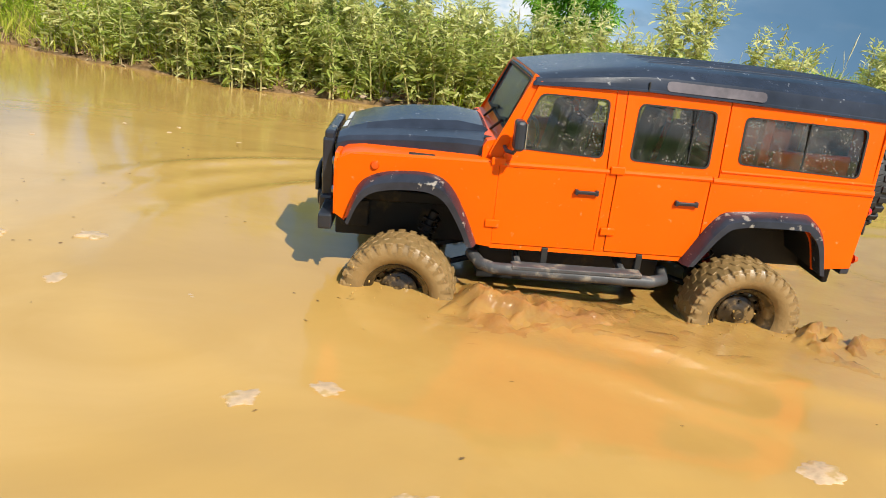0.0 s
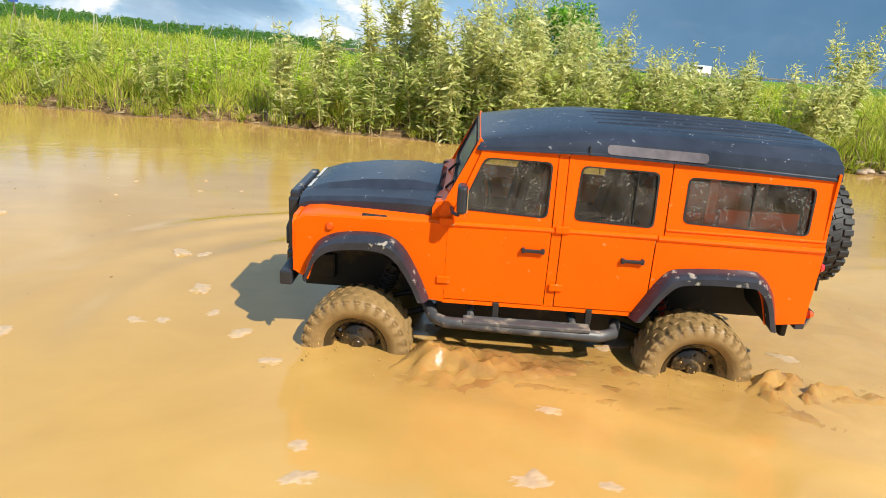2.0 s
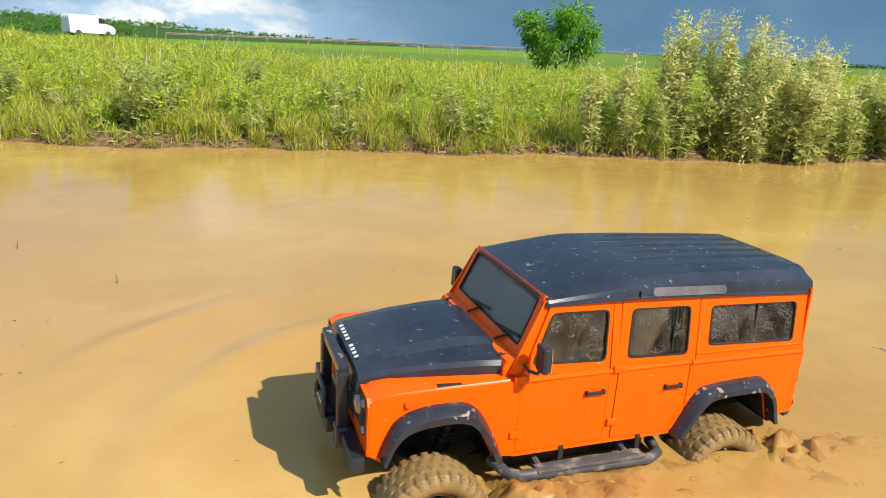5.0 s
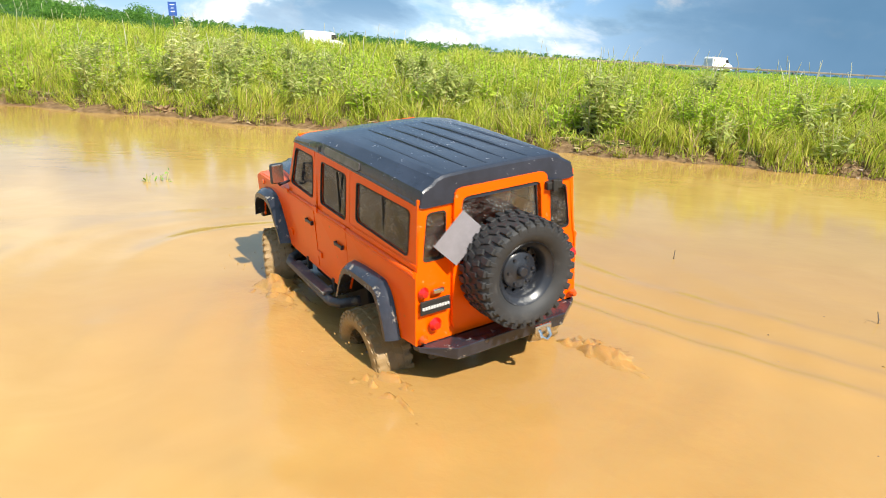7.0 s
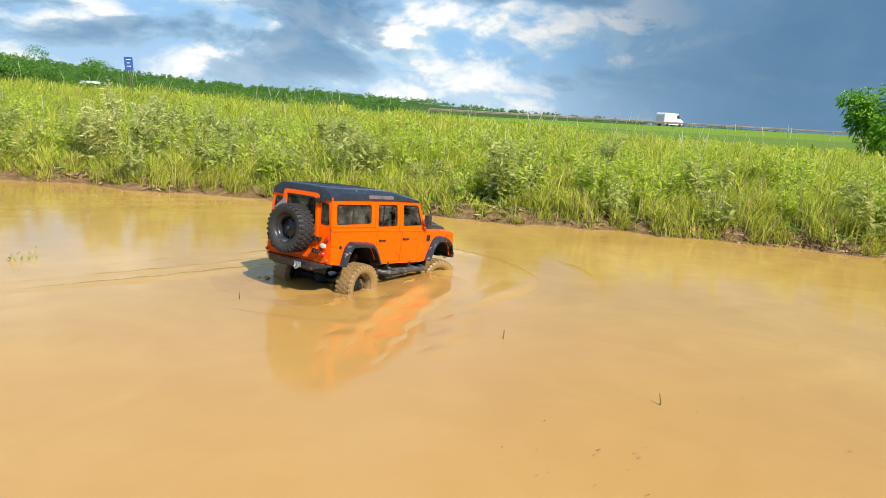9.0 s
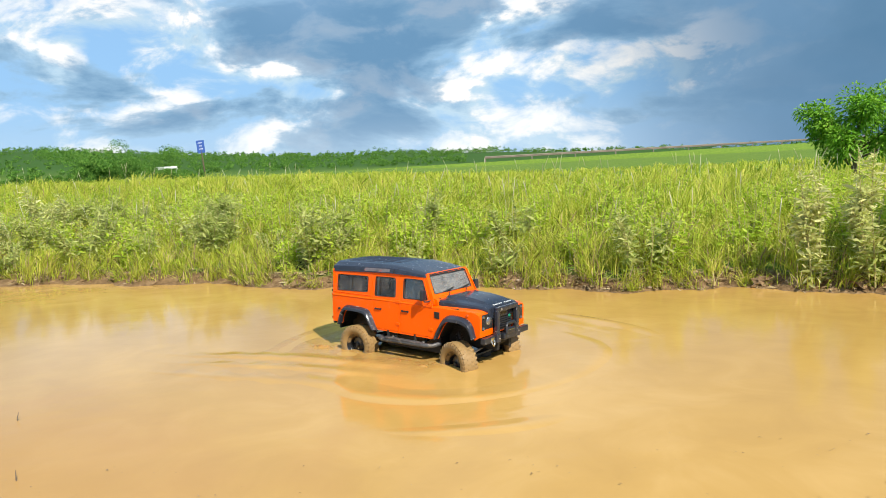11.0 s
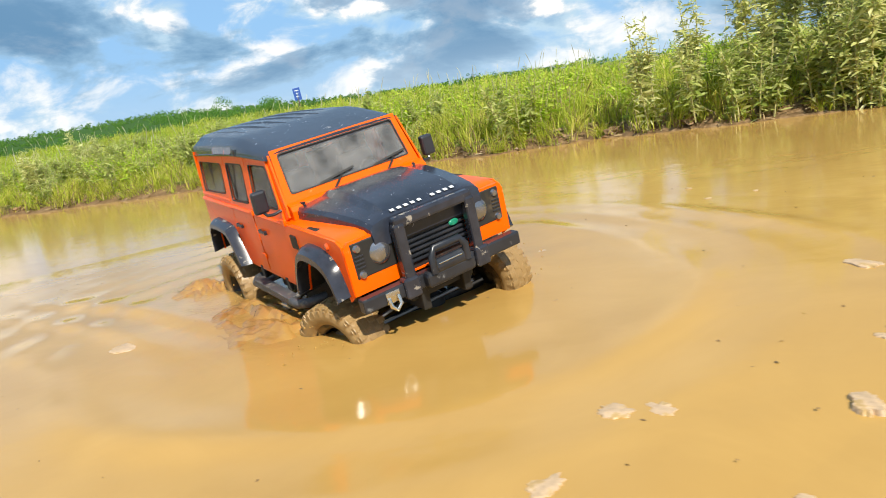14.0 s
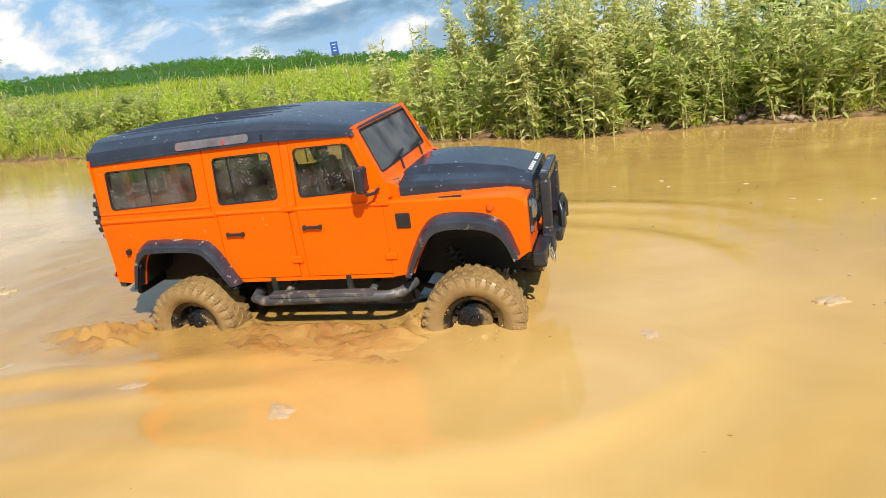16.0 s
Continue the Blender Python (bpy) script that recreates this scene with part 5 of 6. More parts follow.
def leaves_mesh(rng, base, ways, lengths, widths, droop=0.35):
    """Lance-shaped leaves: six-sided blades folded along the rib and bent down at the tip."""
    n = len(base)
    w = ways / np.linalg.norm(ways, axis=1, keepdims=True)
    side = np.cross(w, np.array([0, 0, 1.0])) + rng.normal(0, 0.5, (n, 3))
    side /= np.linalg.norm(side, axis=1, keepdims=True) + 1e-9
    up = np.cross(side, w)
    L, W = lengths[:, None], widths[:, None]

    def at(f, s, lift):
        return base + w * L * f + side * W * s * 0.5 + up * W * lift - np.array([0, 0, 1.0]) * L * droop * f ** 2
    v = np.stack([at(0, 0, 0), at(0.3, 1, 0.18), at(0.3, 0, 0), at(0.3, -1, 0.18), at(0.68, 0.8, 0.15), at(0.68, 0, 0), at(0.68, -0.8, 0.15), at(1, 0, 0)], 1)
    f = np.array([[0, 1, 2], [0, 2, 3], [1, 4, 5], [1, 5, 2], [2, 5, 6], [2, 6, 3], [4, 7, 5], [5, 7, 6]])
    return v.reshape(-1, 3), (f[None] + 8 * np.arange(n)[:, None, None]).reshape(-1, 3)


def build_weed(name, seed, height, stalks, spread, per_metre, leaf, wide, mat, label, category, lean=0.25, side_shoots=True):
    """One plant: several upright stems with lance leaves all the way up and denser tips."""
    rng = np.random.default_rng(seed)
    plant = new(name)
    base, ways, lens, wids = [], [], [], []
    for k in range(stalks):
        bm = bmesh.new()
        a = rng.uniform(0, 2 * np.pi)
        r = spread * (rng.random() ** 0.6 if stalks > 1 else 0)
        foot = np.array([np.cos(a) * r * 0.45, np.sin(a) * r * 0.45, -0.02])
        h = height * rng.uniform(0.72, 1.0) if k else height
        tilt = np.array([np.cos(a), np.sin(a), 0]) * lean * rng.uniform(0.1, 0.6) * (r / max(spread, 1e-3) + 0.2) + np.append(rng.normal(0, 0.05, 2), 0)
        pts = [foot + np.array([0, 0, h]) * f + tilt * h * f ** 1.5 for f in np.linspace(0, 1, 6)]
        tube(bm, [tuple(p) for p in pts], [0.0032, 0.003, 0.0026, 0.002, 0.0015, 0.0008], 5)
        shoots = [(pts, h)]
        if side_shoots and h > 0.25:
            for q in range(rng.integers(4, 9)):
                f0 = rng.uniform(0.25, 0.75)
                b = rng.uniform(0, 2 * np.pi)
                s0 = foot + np.array([0, 0, h]) * f0 + tilt * h * f0 ** 1.5
                l = h * rng.uniform(0.14, 0.36)
                sp = [s0 + np.array([np.cos(b) * 0.5, np.sin(b) * 0.5, 0.9]) * l * f for f in np.linspace(0, 1, 4)]
                twig = bmesh.new()
                tube(twig, [tuple(p) for p in sp], [0.0016, 0.0014, 0.001, 0.0006], 4)
                part("side_shoot", twig, STEM, plant)
                shoots.append((sp, l))
        part("stem", bm, STEM, plant)
        for sp, l in shoots:
            n = max(5, int(l * per_metre))
            f = rng.uniform(0.03, 1.0, n)
            ends = np.array(sp)
            idx = np.clip(f * (len(sp) - 1), 0, len(sp) - 1.001)
            i = idx.astype(int)
            p = ends[i] + (ends[i + 1] - ends[i]) * (idx - i)[:, None]
            b = rng.uniform(0, 2 * np.pi, n)
            rise = rng.uniform(-0.15, 0.85, n) + 0.6 * (f > 0.85)
            base.append(p + rng.normal(0, 0.010, (n, 3)) * np.array([1, 1, 0.6]))
            ways.append(np.stack([np.cos(b), np.sin(b), rise], 1) + rng.normal(0, 0.35, (n, 3)))
            size = np.interp(f, [0, 0.3, 0.8, 1.0], [0.95, 1.15, 0.85, 0.5]) * rng.uniform(0.4, 1.35, n)
            lens.append(leaf * size)
            wids.append(wide * size)
    v, f = leaves_mesh(rng, np.concatenate(base), np.concatenate(ways), np.concatenate(lens), np.concatenate(wids), 0.18)
    lv = sheet("foliage", v, f, mat)
    lv.parent = plant
    tagged(lv, kind="stuff")
    return tagged(plant, label, category)


def spot(x, d):
    """A place on the far bank, d metres behind the water's edge."""
    y = float(bank_y(x)) + d
    return x, y, float(ground_z(np.array(x), np.array(y)))


def scatter_plants():
    rng = np.random.default_rng(8)
    tall = [build_weed("tall_weed", 20 + k, h, s, w, 330, 0.036, 0.0095, SAGE, "tall grey-green weed with narrow lance leaves on the bank", "weed")
            for k, (h, s, w) in enumerate(((0.43, 3, 0.09), (0.58, 4, 0.13), (0.42, 5, 0.20), (0.61, 4, 0.12), (0.36, 6, 0.20), (0.53, 5, 0.18)))]
    low = [build_weed("low_weed", 40 + k, h, s, w, 300, 0.037, 0.0100, OLIVE, "low leafy olive-green weed at the water's edge", "weed", 0.6)
           for k, (h, s, w) in enumerate(((0.22, 9, 0.17), (0.26, 6, 0.16), (0.16, 7, 0.14), (0.30, 5, 0.15)))]
    lime = [build_weed("meadow_weed", 60 + k, h, s, w, 260, 0.034, 0.0105, LIME, "bushy yellow-green meadow weed among the grass", "weed", 0.5, False)
            for k, (h, s, w) in enumerate(((0.23, 8, 0.18), (0.19, 7, 0.16), (0.25, 9, 0.20)))]

    def put(kinds, k, x, d, first):
        p = kinds[k]
        x, y, z = spot(x, d)
        m = pose(x, y, z, rng.uniform(-4, 4), rng.uniform(-4, 4), rng.uniform(0, 360))
        group = {"tall": "tall weeds", "low_": "low weeds", "mead": "meadow weeds"}[p.name[:4]]
        if p.name not in first:
            first.add(p.name)
            p.matrix_basis = m
            tagged(p, group=group)
        else:
            copy_thing(p, m)
    first = set()
    # the single stalks and the thick stand on the right of the bank
    for k, x, d in ((0, 1.10, 0.05), (0, 1.26, 0.12), (1, 1.46, 0.16), (3, 1.58, 0.34), (3, 1.68, 0.16), (5, 1.80, 0.08), (1, 1.86, 0.34), (5, 1.98, 0.12), (3, 2.05, 0.4), (2, 2.10, 0.07), (5, 2.22, 0.22),
                    (2, 1.70, 0.05), (2, 1.90, 0.04), (4, 2.32, 0.08), (5, 2.42, 0.30), (4, 2.52, 0.12), (2, 2.66, 0.26), (4, 2.80, 0.10), (2, 2.95, 0.30), (4, 3.10, 0.14), (5, 3.34, 0.34), (4, 3.55, 0.2), (2, 3.9, 0.4),
                    (4, -2.52, 0.78), (0, -2.78, 0.95), (4, -2.62, 0.2)):
        put(tall, k, x, d, first)
    for k, x, d in ((3, -0.74, 0.27), (0, -0.66, 0.28), (0, -0.71, 0.25), (3, -0.63, 0.32), (0, -0.60, 0.28), (1, 0.58, 0.08), (1, 1.26, 0.06), (2, 1.48, 0.05), (2, -2.42, 0.10), (1, -2.02, 0.2),
                    (1, 1.40, 0.04), (3, 1.58, 0.05), (0, 1.68, 0.04), (3, 1.84, 0.05), (0, 1.93, 0.03), (3, 2.08, 0.05), (1, 2.24, 0.03), (0, 2.36, 0.04), (3, 2.46, 0.06), (1, 2.52, 0.05), (0, 2.7, 0.07), (3, 2.86, 0.1), (2, -0.3, 0.12), (3, -3.2, 0.3), (1, -3.05, 0.12), (2, 0.08, 0.10), (1, 2.0, 0.04), (2, 2.3, 0.05), (1, 2.6, 0.06), (2, 1.76, 0.03), (0, 2.15, 0.06), (3, -0.2, 0.6), (1, 0.2, 0.5)):
        put(low, k, x, d, first)
    for k in range(26):
        put(low, int(rng.integers(0, 4)), float(rng.uniform(-3.6, -1.0)), float(rng.uniform(0.12, 1.3)), first)
    for k in range(250):
        put(lime, int(rng.integers(0, 3)), float(rng.uniform(-4.5, 4.2)), float(0.14 + 2.7 * rng.random() ** 1.2), first)


scatter_plants()


def build_grass():
    rng = np.random.default_rng(3)

    def blades(n, x0, x1, d0, d1, h0, h1, width, power=1.4):
        x = rng.uniform(x0, x1, n)
        d = d0 + (d1 - d0) * rng.random(n) ** power
        # tufts: pull the blades towards scattered centres
        cell = 0.11 + d * 0.02
        cx, cy = np.floor(x / cell), np.floor(d / cell)
        jx, jy = np.sin(cx * 12.9 + cy * 78.2) * 43758.5, np.sin(cx * 39.3 + cy * 11.1) * 24634.6
        jx, jy = jx - np.floor(jx), jy - np.floor(jy)
        k = rng.uniform(0.0, 0.75, n)
        x = x + ((cx + jx) * cell - x) * k
        d = np.maximum(d + ((cy + jy) * cell - d) * k, 0.003 + 0.022 * jx * (d < 0.2))
        y = bank_y(x) + d
        z = ground_z(x, y) - 0.01
        clump = 0.62 + 0.55 * (jx * jy) ** 0.5 + 0.16 * np.sin(x * 3.1 + y * 2.3) * np.sin(x * 1.7 - y * 4.1)
        h = rng.uniform(h0, h1, n) * clump * np.interp(d, [0, 0.05, 0.14, 0.4], [0.42, 0.66, 0.88, 1.0])
        h = h * (1 - 0.72 * np.exp(-(((x + 0.80) / 0.16) ** 2) - ((d - 0.15) / 0.22) ** 4))
        a = np.arctan2(jy - 0.5, jx - 0.5) + rng.normal(0, 1.3, n)
        lean = np.abs(rng.normal(0.45, 0.45, n)) * h
        dx, dy = np.cos(a), np.sin(a)
        w = width * rng.uniform(0.5, 1.4, n)
        b = rng.uniform(0, 2 * np.pi, n)
        sx, sy = -np.sin(b) * w / 2, np.cos(b) * w / 2
        rows = []
        for f, ww in ((0, 0.8), (0.45, 1.0), (0.8, 0.6)):
            px, py, pz = x + dx * lean * f ** 2, y + dy * lean * f ** 2, z + h * f * (1 - 0.14 * f)
            rows += [np.stack([px - sx * ww, py - sy * ww, pz], 1), np.stack([px + sx * ww, py + sy * ww, pz], 1)]
        rows.append(np.stack([x + dx * lean, y + dy * lean, z + h * (0.86 - 0.25 * lean / h)], 1))
        v = np.stack(rows, 1)
        f = np.array([[0, 1, 3], [0, 3, 2], [2, 3, 5], [2, 5, 4], [4, 5, 6]])
        return v.reshape(-1, 3), (f[None] + 7 * np.arange(n)[:, None, None]).reshape(-1, 3)

    def joined(name, sets, mat, label):
        vs, fs, off = [], [], 0
        for args in sets:
            v, f = blades(*args)
            vs.append(v)
            fs.append(f + off)
            off += len(v)
        tagged(sheet(name, np.concatenate(vs), np.concatenate(fs), mat), label, "grass", kind="stuff")

    joined("meadow_grass", ((112000, -4.5, 4.5, 0.0, 1.3, 0.05, 0.20, 0.0031, 1.2), (80000, -8, 8, 1.0, 5, 0.12, 0.28, 0.0052), (36000, -26, 26, 4, 24, 0.14, 0.25, 0.024)), GRASS,
           "tall green and yellowish meadow grass along the bank")
    joined("dry_grass", ((15000, -4.5, 4.5, 0.0, 0.9, 0.05, 0.20, 0.0030, 1.4), (9000, -8, 8, 0.5, 5, 0.10, 0.24, 0.005)), DRY, "dry brown grass and straw on the muddy bank")
    # flowering stalks with pale heads
    n = 240
    x = rng.uniform(-6, 5, n)
    d = 0.35 + 4.5 * rng.random(n) ** 1.2
    y = bank_y(x) + d
    z = ground_z(x, y)
    h = rng.uniform(0.22, 0.36, n)
    a = rng.uniform(0, 2 * np.pi, n)
    l = h * rng.uniform(0.05, 0.3, n)
    vs, fs = [], []
    prof = ((0, 0.0008), (0.55, 0.0008), (0.74, 0.0009), (0.80, 0.0022), (0.90, 0.0026), (1.0, 0.0006))
    for i in range(n):
        o = len(vs) * 1
        for f, r in prof:
            c = np.array([x[i] + np.cos(a[i]) * l[i] * f ** 2, y[i] + np.sin(a[i]) * l[i] * f ** 2, z[i] + h[i] * f])
            for q in range(3):
                g = q * 2.094 + i
                vs.append(c + np.array([np.cos(g) * r, np.sin(g) * r, 0]))
        for k in range(len(prof) - 1):
            for q in range(3):
                p0, p1 = o + k * 3 + q, o + k * 3 + (q + 1) % 3
                fs.append((p0, p1, p1 + 3, p0 + 3))
    tagged(sheet("seed_heads", vs, fs, SEED), "pale flowering grass stalks above the meadow", "grass", kind="stuff")
    # litter, roots and pebbles on the wet edge
    n = 8500
    x = rng.uniform(-4.5, 4.2, n)
    d = 0.10 * rng.random(n) ** 0.8 + 0.008
    y = bank_y(x) + d
    z = ground_z(x, y) + 0.003
    b = rng.uniform(0, 2 * np.pi, n)
    ways = np.stack([np.cos(b), np.sin(b), rng.uniform(-0.1, 0.45, n)], 1)
    v, f = leaves_mesh(rng, np.stack([x, y, z], 1), ways, rng.uniform(0.01, 0.05, n), rng.uniform(0.002, 0.009, n), 0.2)
    tagged(sheet("bank_litter", v, f, DRY), "dead stalks and leaves on the muddy water's edge", "litter", kind="stuff")


build_grass()


def build_roots():
    """The dark undercut clod below the low bush and other clods along the edge."""
    rng = random.Random(5)
    for x0, r in ((-0.87, 0.050), (-0.78, 0.042), (1.22, 0.03), (-1.75, 0.025), (0.98, 0.03), (2.45, 0.035), (-2.7, 0.03)):
        bm = bmesh.new()
        bmesh.ops.create_icosphere(bm, subdivisions=3, radius=1)
        for v in bm.verts:
            k = 1 + 0.9 * noise.fractal(v.co * 2.8 + Vector((x0 * 7, 0, 0)), 0.8, 2.0, 4)
            v.co = Vector((v.co.x * r * 1.5, v.co.y * r, v.co.z * r * 0.75)) * k
        x, y, z = spot(x0, 0.27 if -1.1 < x0 < -0.7 else 0.05)
        clod = part("earth_clod", bm, ROOT if -1.1 < x0 < -0.7 else CLOD, smooth=True)
        tagged(clod, "dark wet clod of earth and roots on the bank", "earth clod", "earth clods")
        clod.matrix_basis = pose(x, y, z - 0.01, 0, 0, rng.uniform(-30, 30))


def build_pebbles():
    rng = random.Random(11)
    bm = bmesh.new()
    bmesh.ops.create_icosphere(bm, subdivisions=2, radius=1)
    for v in bm.verts:
        v.co *= 1 + 0.25 * noise.noise(v.co * 1.7)
    first = tagged(part("pebble", bm, PEBBLE, smooth=True), "rounded brown pebble on the wet shore", "pebble", "pebbles on the shore")
    for k in range(70):
        x = rng.uniform(2.25, 3.6) if k < 48 else rng.uniform(-3.4, 2.2)
        s = rng.uniform(0.006, 0.020) if k < 48 else rng.uniform(0.004, 0.009)
        x, y, z = spot(x, rng.uniform(0.0, 0.07))
        ob = first if not k else first.copy()
        if k:
            scene.collection.objects.link(ob)
        ob.matrix_basis = pose(x, y, z + s * 0.25, 0, 0, rng.uniform(0, 360)) @ Matrix.Diagonal((s * 1.3, s, s * 0.6, 1))


build_roots()
build_pebbles()


def build_tree(name, seed, x, y, height, crown_w, trunk_r, n_leaves, leaf, label):
    rng = np.random.default_rng(seed)
    z0 = float(ground_z(np.array(x), np.array(y)))
    tree = new(name)
    tree.matrix_basis = pose(x, y, z0)
    trunk = bmesh.new()
    tips = []
    tube(trunk, [(0, 0, -0.05), (0.01, 0, height * 0.2), (-0.01, 0.01, height * 0.42), (0, 0, height * 0.75)], [trunk_r, trunk_r * 0.85, trunk_r * 0.7, trunk_r * 0.2], 8)
    for k in range(13):
        a = rng.uniform(0, 2 * np.pi)
        f0 = rng.uniform(0.03, 0.52)
        reach = crown_w / 2 * rng.uniform(0.55, 1.0)
        p0 = np.array([0, 0, height * f0])
        p2 = np.array([np.cos(a) * reach, np.sin(a) * reach, height * min(0.97, f0 + rng.uniform(0.22, 0.48))])
        p1 = (p0 + p2) / 2 + np.array([0, 0, -0.03 * height])
        pts = [p0, p1, p2]
        bm = bmesh.new()
        tube(bm, [tuple(p) for p in pts], [trunk_r * 0.55, trunk_r * 0.35, trunk_r * 0.1], 6)
        part("limb", bm, BARK, tree, smooth=True)
        tips += [p1, p1 * 0.35 + p2 * 0.65, p2]
    part("trunk", trunk, BARK, tree, smooth=True)
    tips += [np.array([0, 0, height * 0.85]), np.array([0, 0, height * 0.7])]
    per = n_leaves // len(tips)
    base, ways = [], []
    for p in tips:
        c = rng.normal(0, 1, (per, 3))
        c /= np.linalg.norm(c, axis=1, keepdims=True)
        r = crown_w * rng.uniform(0.10, 0.20) * rng.random((per, 1)) ** 0.4
        base.append(p + c * r * np.array([1, 1, 0.8]))
        ways.append(c + rng.normal(0, 0.5, (per, 3)) + np.array([0, 0, 0.2]))
    base, ways = np.concatenate(base), np.concatenate(ways)
    v, f = leaves_mesh(rng, base, ways, leaf * rng.uniform(0.6, 1.3, len(base)), leaf * 0.38 * rng.uniform(0.7, 1.2, len(base)))
    crown = sheet("crown", v, f, TREE_LEAF)
    crown.parent = tree
    tagged(crown, kind="stuff")
    tagged(tree, label, "tree")
    return tree


build_tree("sapling", 4, 3.96, 6.51, 0.96, 0.84, 0.022, 7600, 0.05, "small bright green sapling in the meadow")
build_tree("round_bush", 6, -18.5, 21.0, 2.0, 2.0, 0.06, 2600, 0.13, "round dark green bush at the meadow's edge")


def build_far():
    """Woods on the hills, the road with its rail, the sign, vans."""
    rng = np.random.default_rng(12)
    def clumps(centres, sizes, per, leaf):
        """Crowns as heaps of small leafy flakes, several lobes to a crown."""
        vs = []
        for c, size in zip(centres, sizes):
            lobes = rng.normal(0, 0.42, (7, 3)) * np.array([1, 1, 0.75]) * size + c + np.array([0, 0, size * 0.75])
            n = int(per * size)
            way = rng.normal(0, 1, (n, 3))
            way /= np.linalg.norm(way, axis=1, keepdims=True)
            way[:, 2] = np.abs(way[:, 2]) * 1.1 - 0.25
            p = lobes[rng.integers(0, 7, n)] + way * size * rng.uniform(0.30, 0.52, (n, 1))
            p[:, 2] = np.maximum(p[:, 2], c[2])
            a, b = rng.normal(0, 1, (n, 3)), rng.normal(0, 1, (n, 3))
            a += way * -(a * way).sum(1, keepdims=True) * 0.8
            b += way * -(b * way).sum(1, keepdims=True) * 0.8
            a /= np.linalg.norm(a, axis=1, keepdims=True)
            b /= np.linalg.norm(b, axis=1, keepdims=True)
            k = leaf * rng.uniform(0.6, 1.3, (n, 1))
            vs.append(np.stack([p - a * k, p - b * k * 0.7, p + a * k, p + b * k * 0.7], 1).reshape(-1, 3))
        v = np.concatenate(vs)
        return v, np.arange(len(v)).reshape(-1, 4)

    def strew(n, az0, az1, r0, r1, s0, s1):
        az, r = np.radians(rng.uniform(az0, az1, n)), rng.uniform(r0, r1, n)
        x, y = r * np.sin(az), r * np.cos(az)
        return np.stack([x, y, ground_z(x, y) - 0.2], 1), rng.uniform(s0, s1, n), np.degrees(az)

    c1, s1, _ = strew(2100, -62, 4, 190, 520, 0.5, 1.7)
    c2, s2, az2 = strew(900, -5, 62, 330, 620, 1.0, 2.6)
    s2 = s2 * np.where(az2 > 8, 0.7, 1.0)
    v, f = clumps(np.concatenate([c1, c2]), np.concatenate([s1, s2]), 80, 0.25)
    tagged(sheet("far_woods", v, f, WOODS), "green woods on the distant hills", "woods", kind="stuff")
    c, sz, az = strew(80, -36, -17, 110, 130, 0.7, 1.4)
    sz = sz * np.where((az > -26) & (az < -20.5), 3.0, 1.0)
    v, f = clumps(c, sz, 600, 0.13)
    tagged(sheet("hedge", v, f, WOODS), "dark green hedge of trees behind the meadow", "hedge", kind="stuff")


build_far()

ROAD_A, ROAD_B = Vector((-30, 82, 0.90)), Vector((112, 150, 2.95))
ASPHALT = material("asphalt", (0.07, 0.07, 0.07), 0.85, vary=0.15, scale=2, bump=0.1)
RAIL = material("weathered_rail", (0.17, 0.14, 0.11), 0.6, metal=0.0, vary=0.15, scale=1.0)
VAN_WHITE = material("white_van_paint", (0.75, 0.76, 0.78), 0.3, vary=0.05, scale=1.0)
SIGN_BLUE = material("blue_sign", (0.02, 0.07, 0.30), 0.4, vary=0.08, scale=1.0)


def build_road():
    run = ROAD_B - ROAD_A
    t, side = run.normalized(), Vector((-run.y, run.x, 0)).normalized()
    a, b = ROAD_A - t * 200, ROAD_B + t * 500
    bm = bmesh.new()
    prof = [(-13, -5.0), (-4.2, 0.0), (4.2, 0.0), (13, -5.0)]
    rows = [[bm.verts.new(p + side * o + Vector((0, 0, h))) for o, h in prof] for p in (a, b)]
    for k in range(3):
        bm.faces.new((rows[0][k], rows[0][k + 1], rows[1][k + 1], rows[1][k])).material_index = 0 if k == 1 else 1
    bmesh.ops.recalc_face_normals(bm, faces=list(bm.faces))
    road = part("road", bm, ASPHALT)
    road.data.materials.append(GROUND)
    tagged(road, "raised asphalt road across the distance with grassy slopes", "road", kind="structure")
    rail = new("guard_rail")
    tagged(rail, "weathered grey-brown guard rail along the road", "guard rail")
    bm = bmesh.new()
    q = side * -4.0
    c = ROAD_A + t * 42
    ring = [[bm.verts.new(p + q + Vector((0, 0, h)) + side * o) for o, h in ((0, 0.45), (-0.06, 0.55), (0, 0.62), (-0.06, 0.69), (0, 0.8), (0.05, 0.62))] for p in (c, b)]
    for k in range(6):
        bm.faces.new((ring[0][k], ring[0][(k + 1) % 6], ring[1][(k + 1) % 6], ring[1][k]))
    part("rail_beam", bm, RAIL, rail)
    length = (b - c).length
    first = None
    for k in range(int(length / 8)):
        p = c + t * (k * 8.0) + q
        if first is None:
            bm = bmesh.new()
            box(bm, -0.08, 0.08, -0.08, 0.08, -0.1, 0.75)
            first = ob = part("rail_post", bm, RAIL, rail)
        else:
            ob = first.copy()
            scene.collection.objects.link(ob)
        ob.matrix_basis = pose(*(p + Vector((0, 0, 0))))
    return t, side


ROAD_WAY, ROAD_SIDE = build_road()


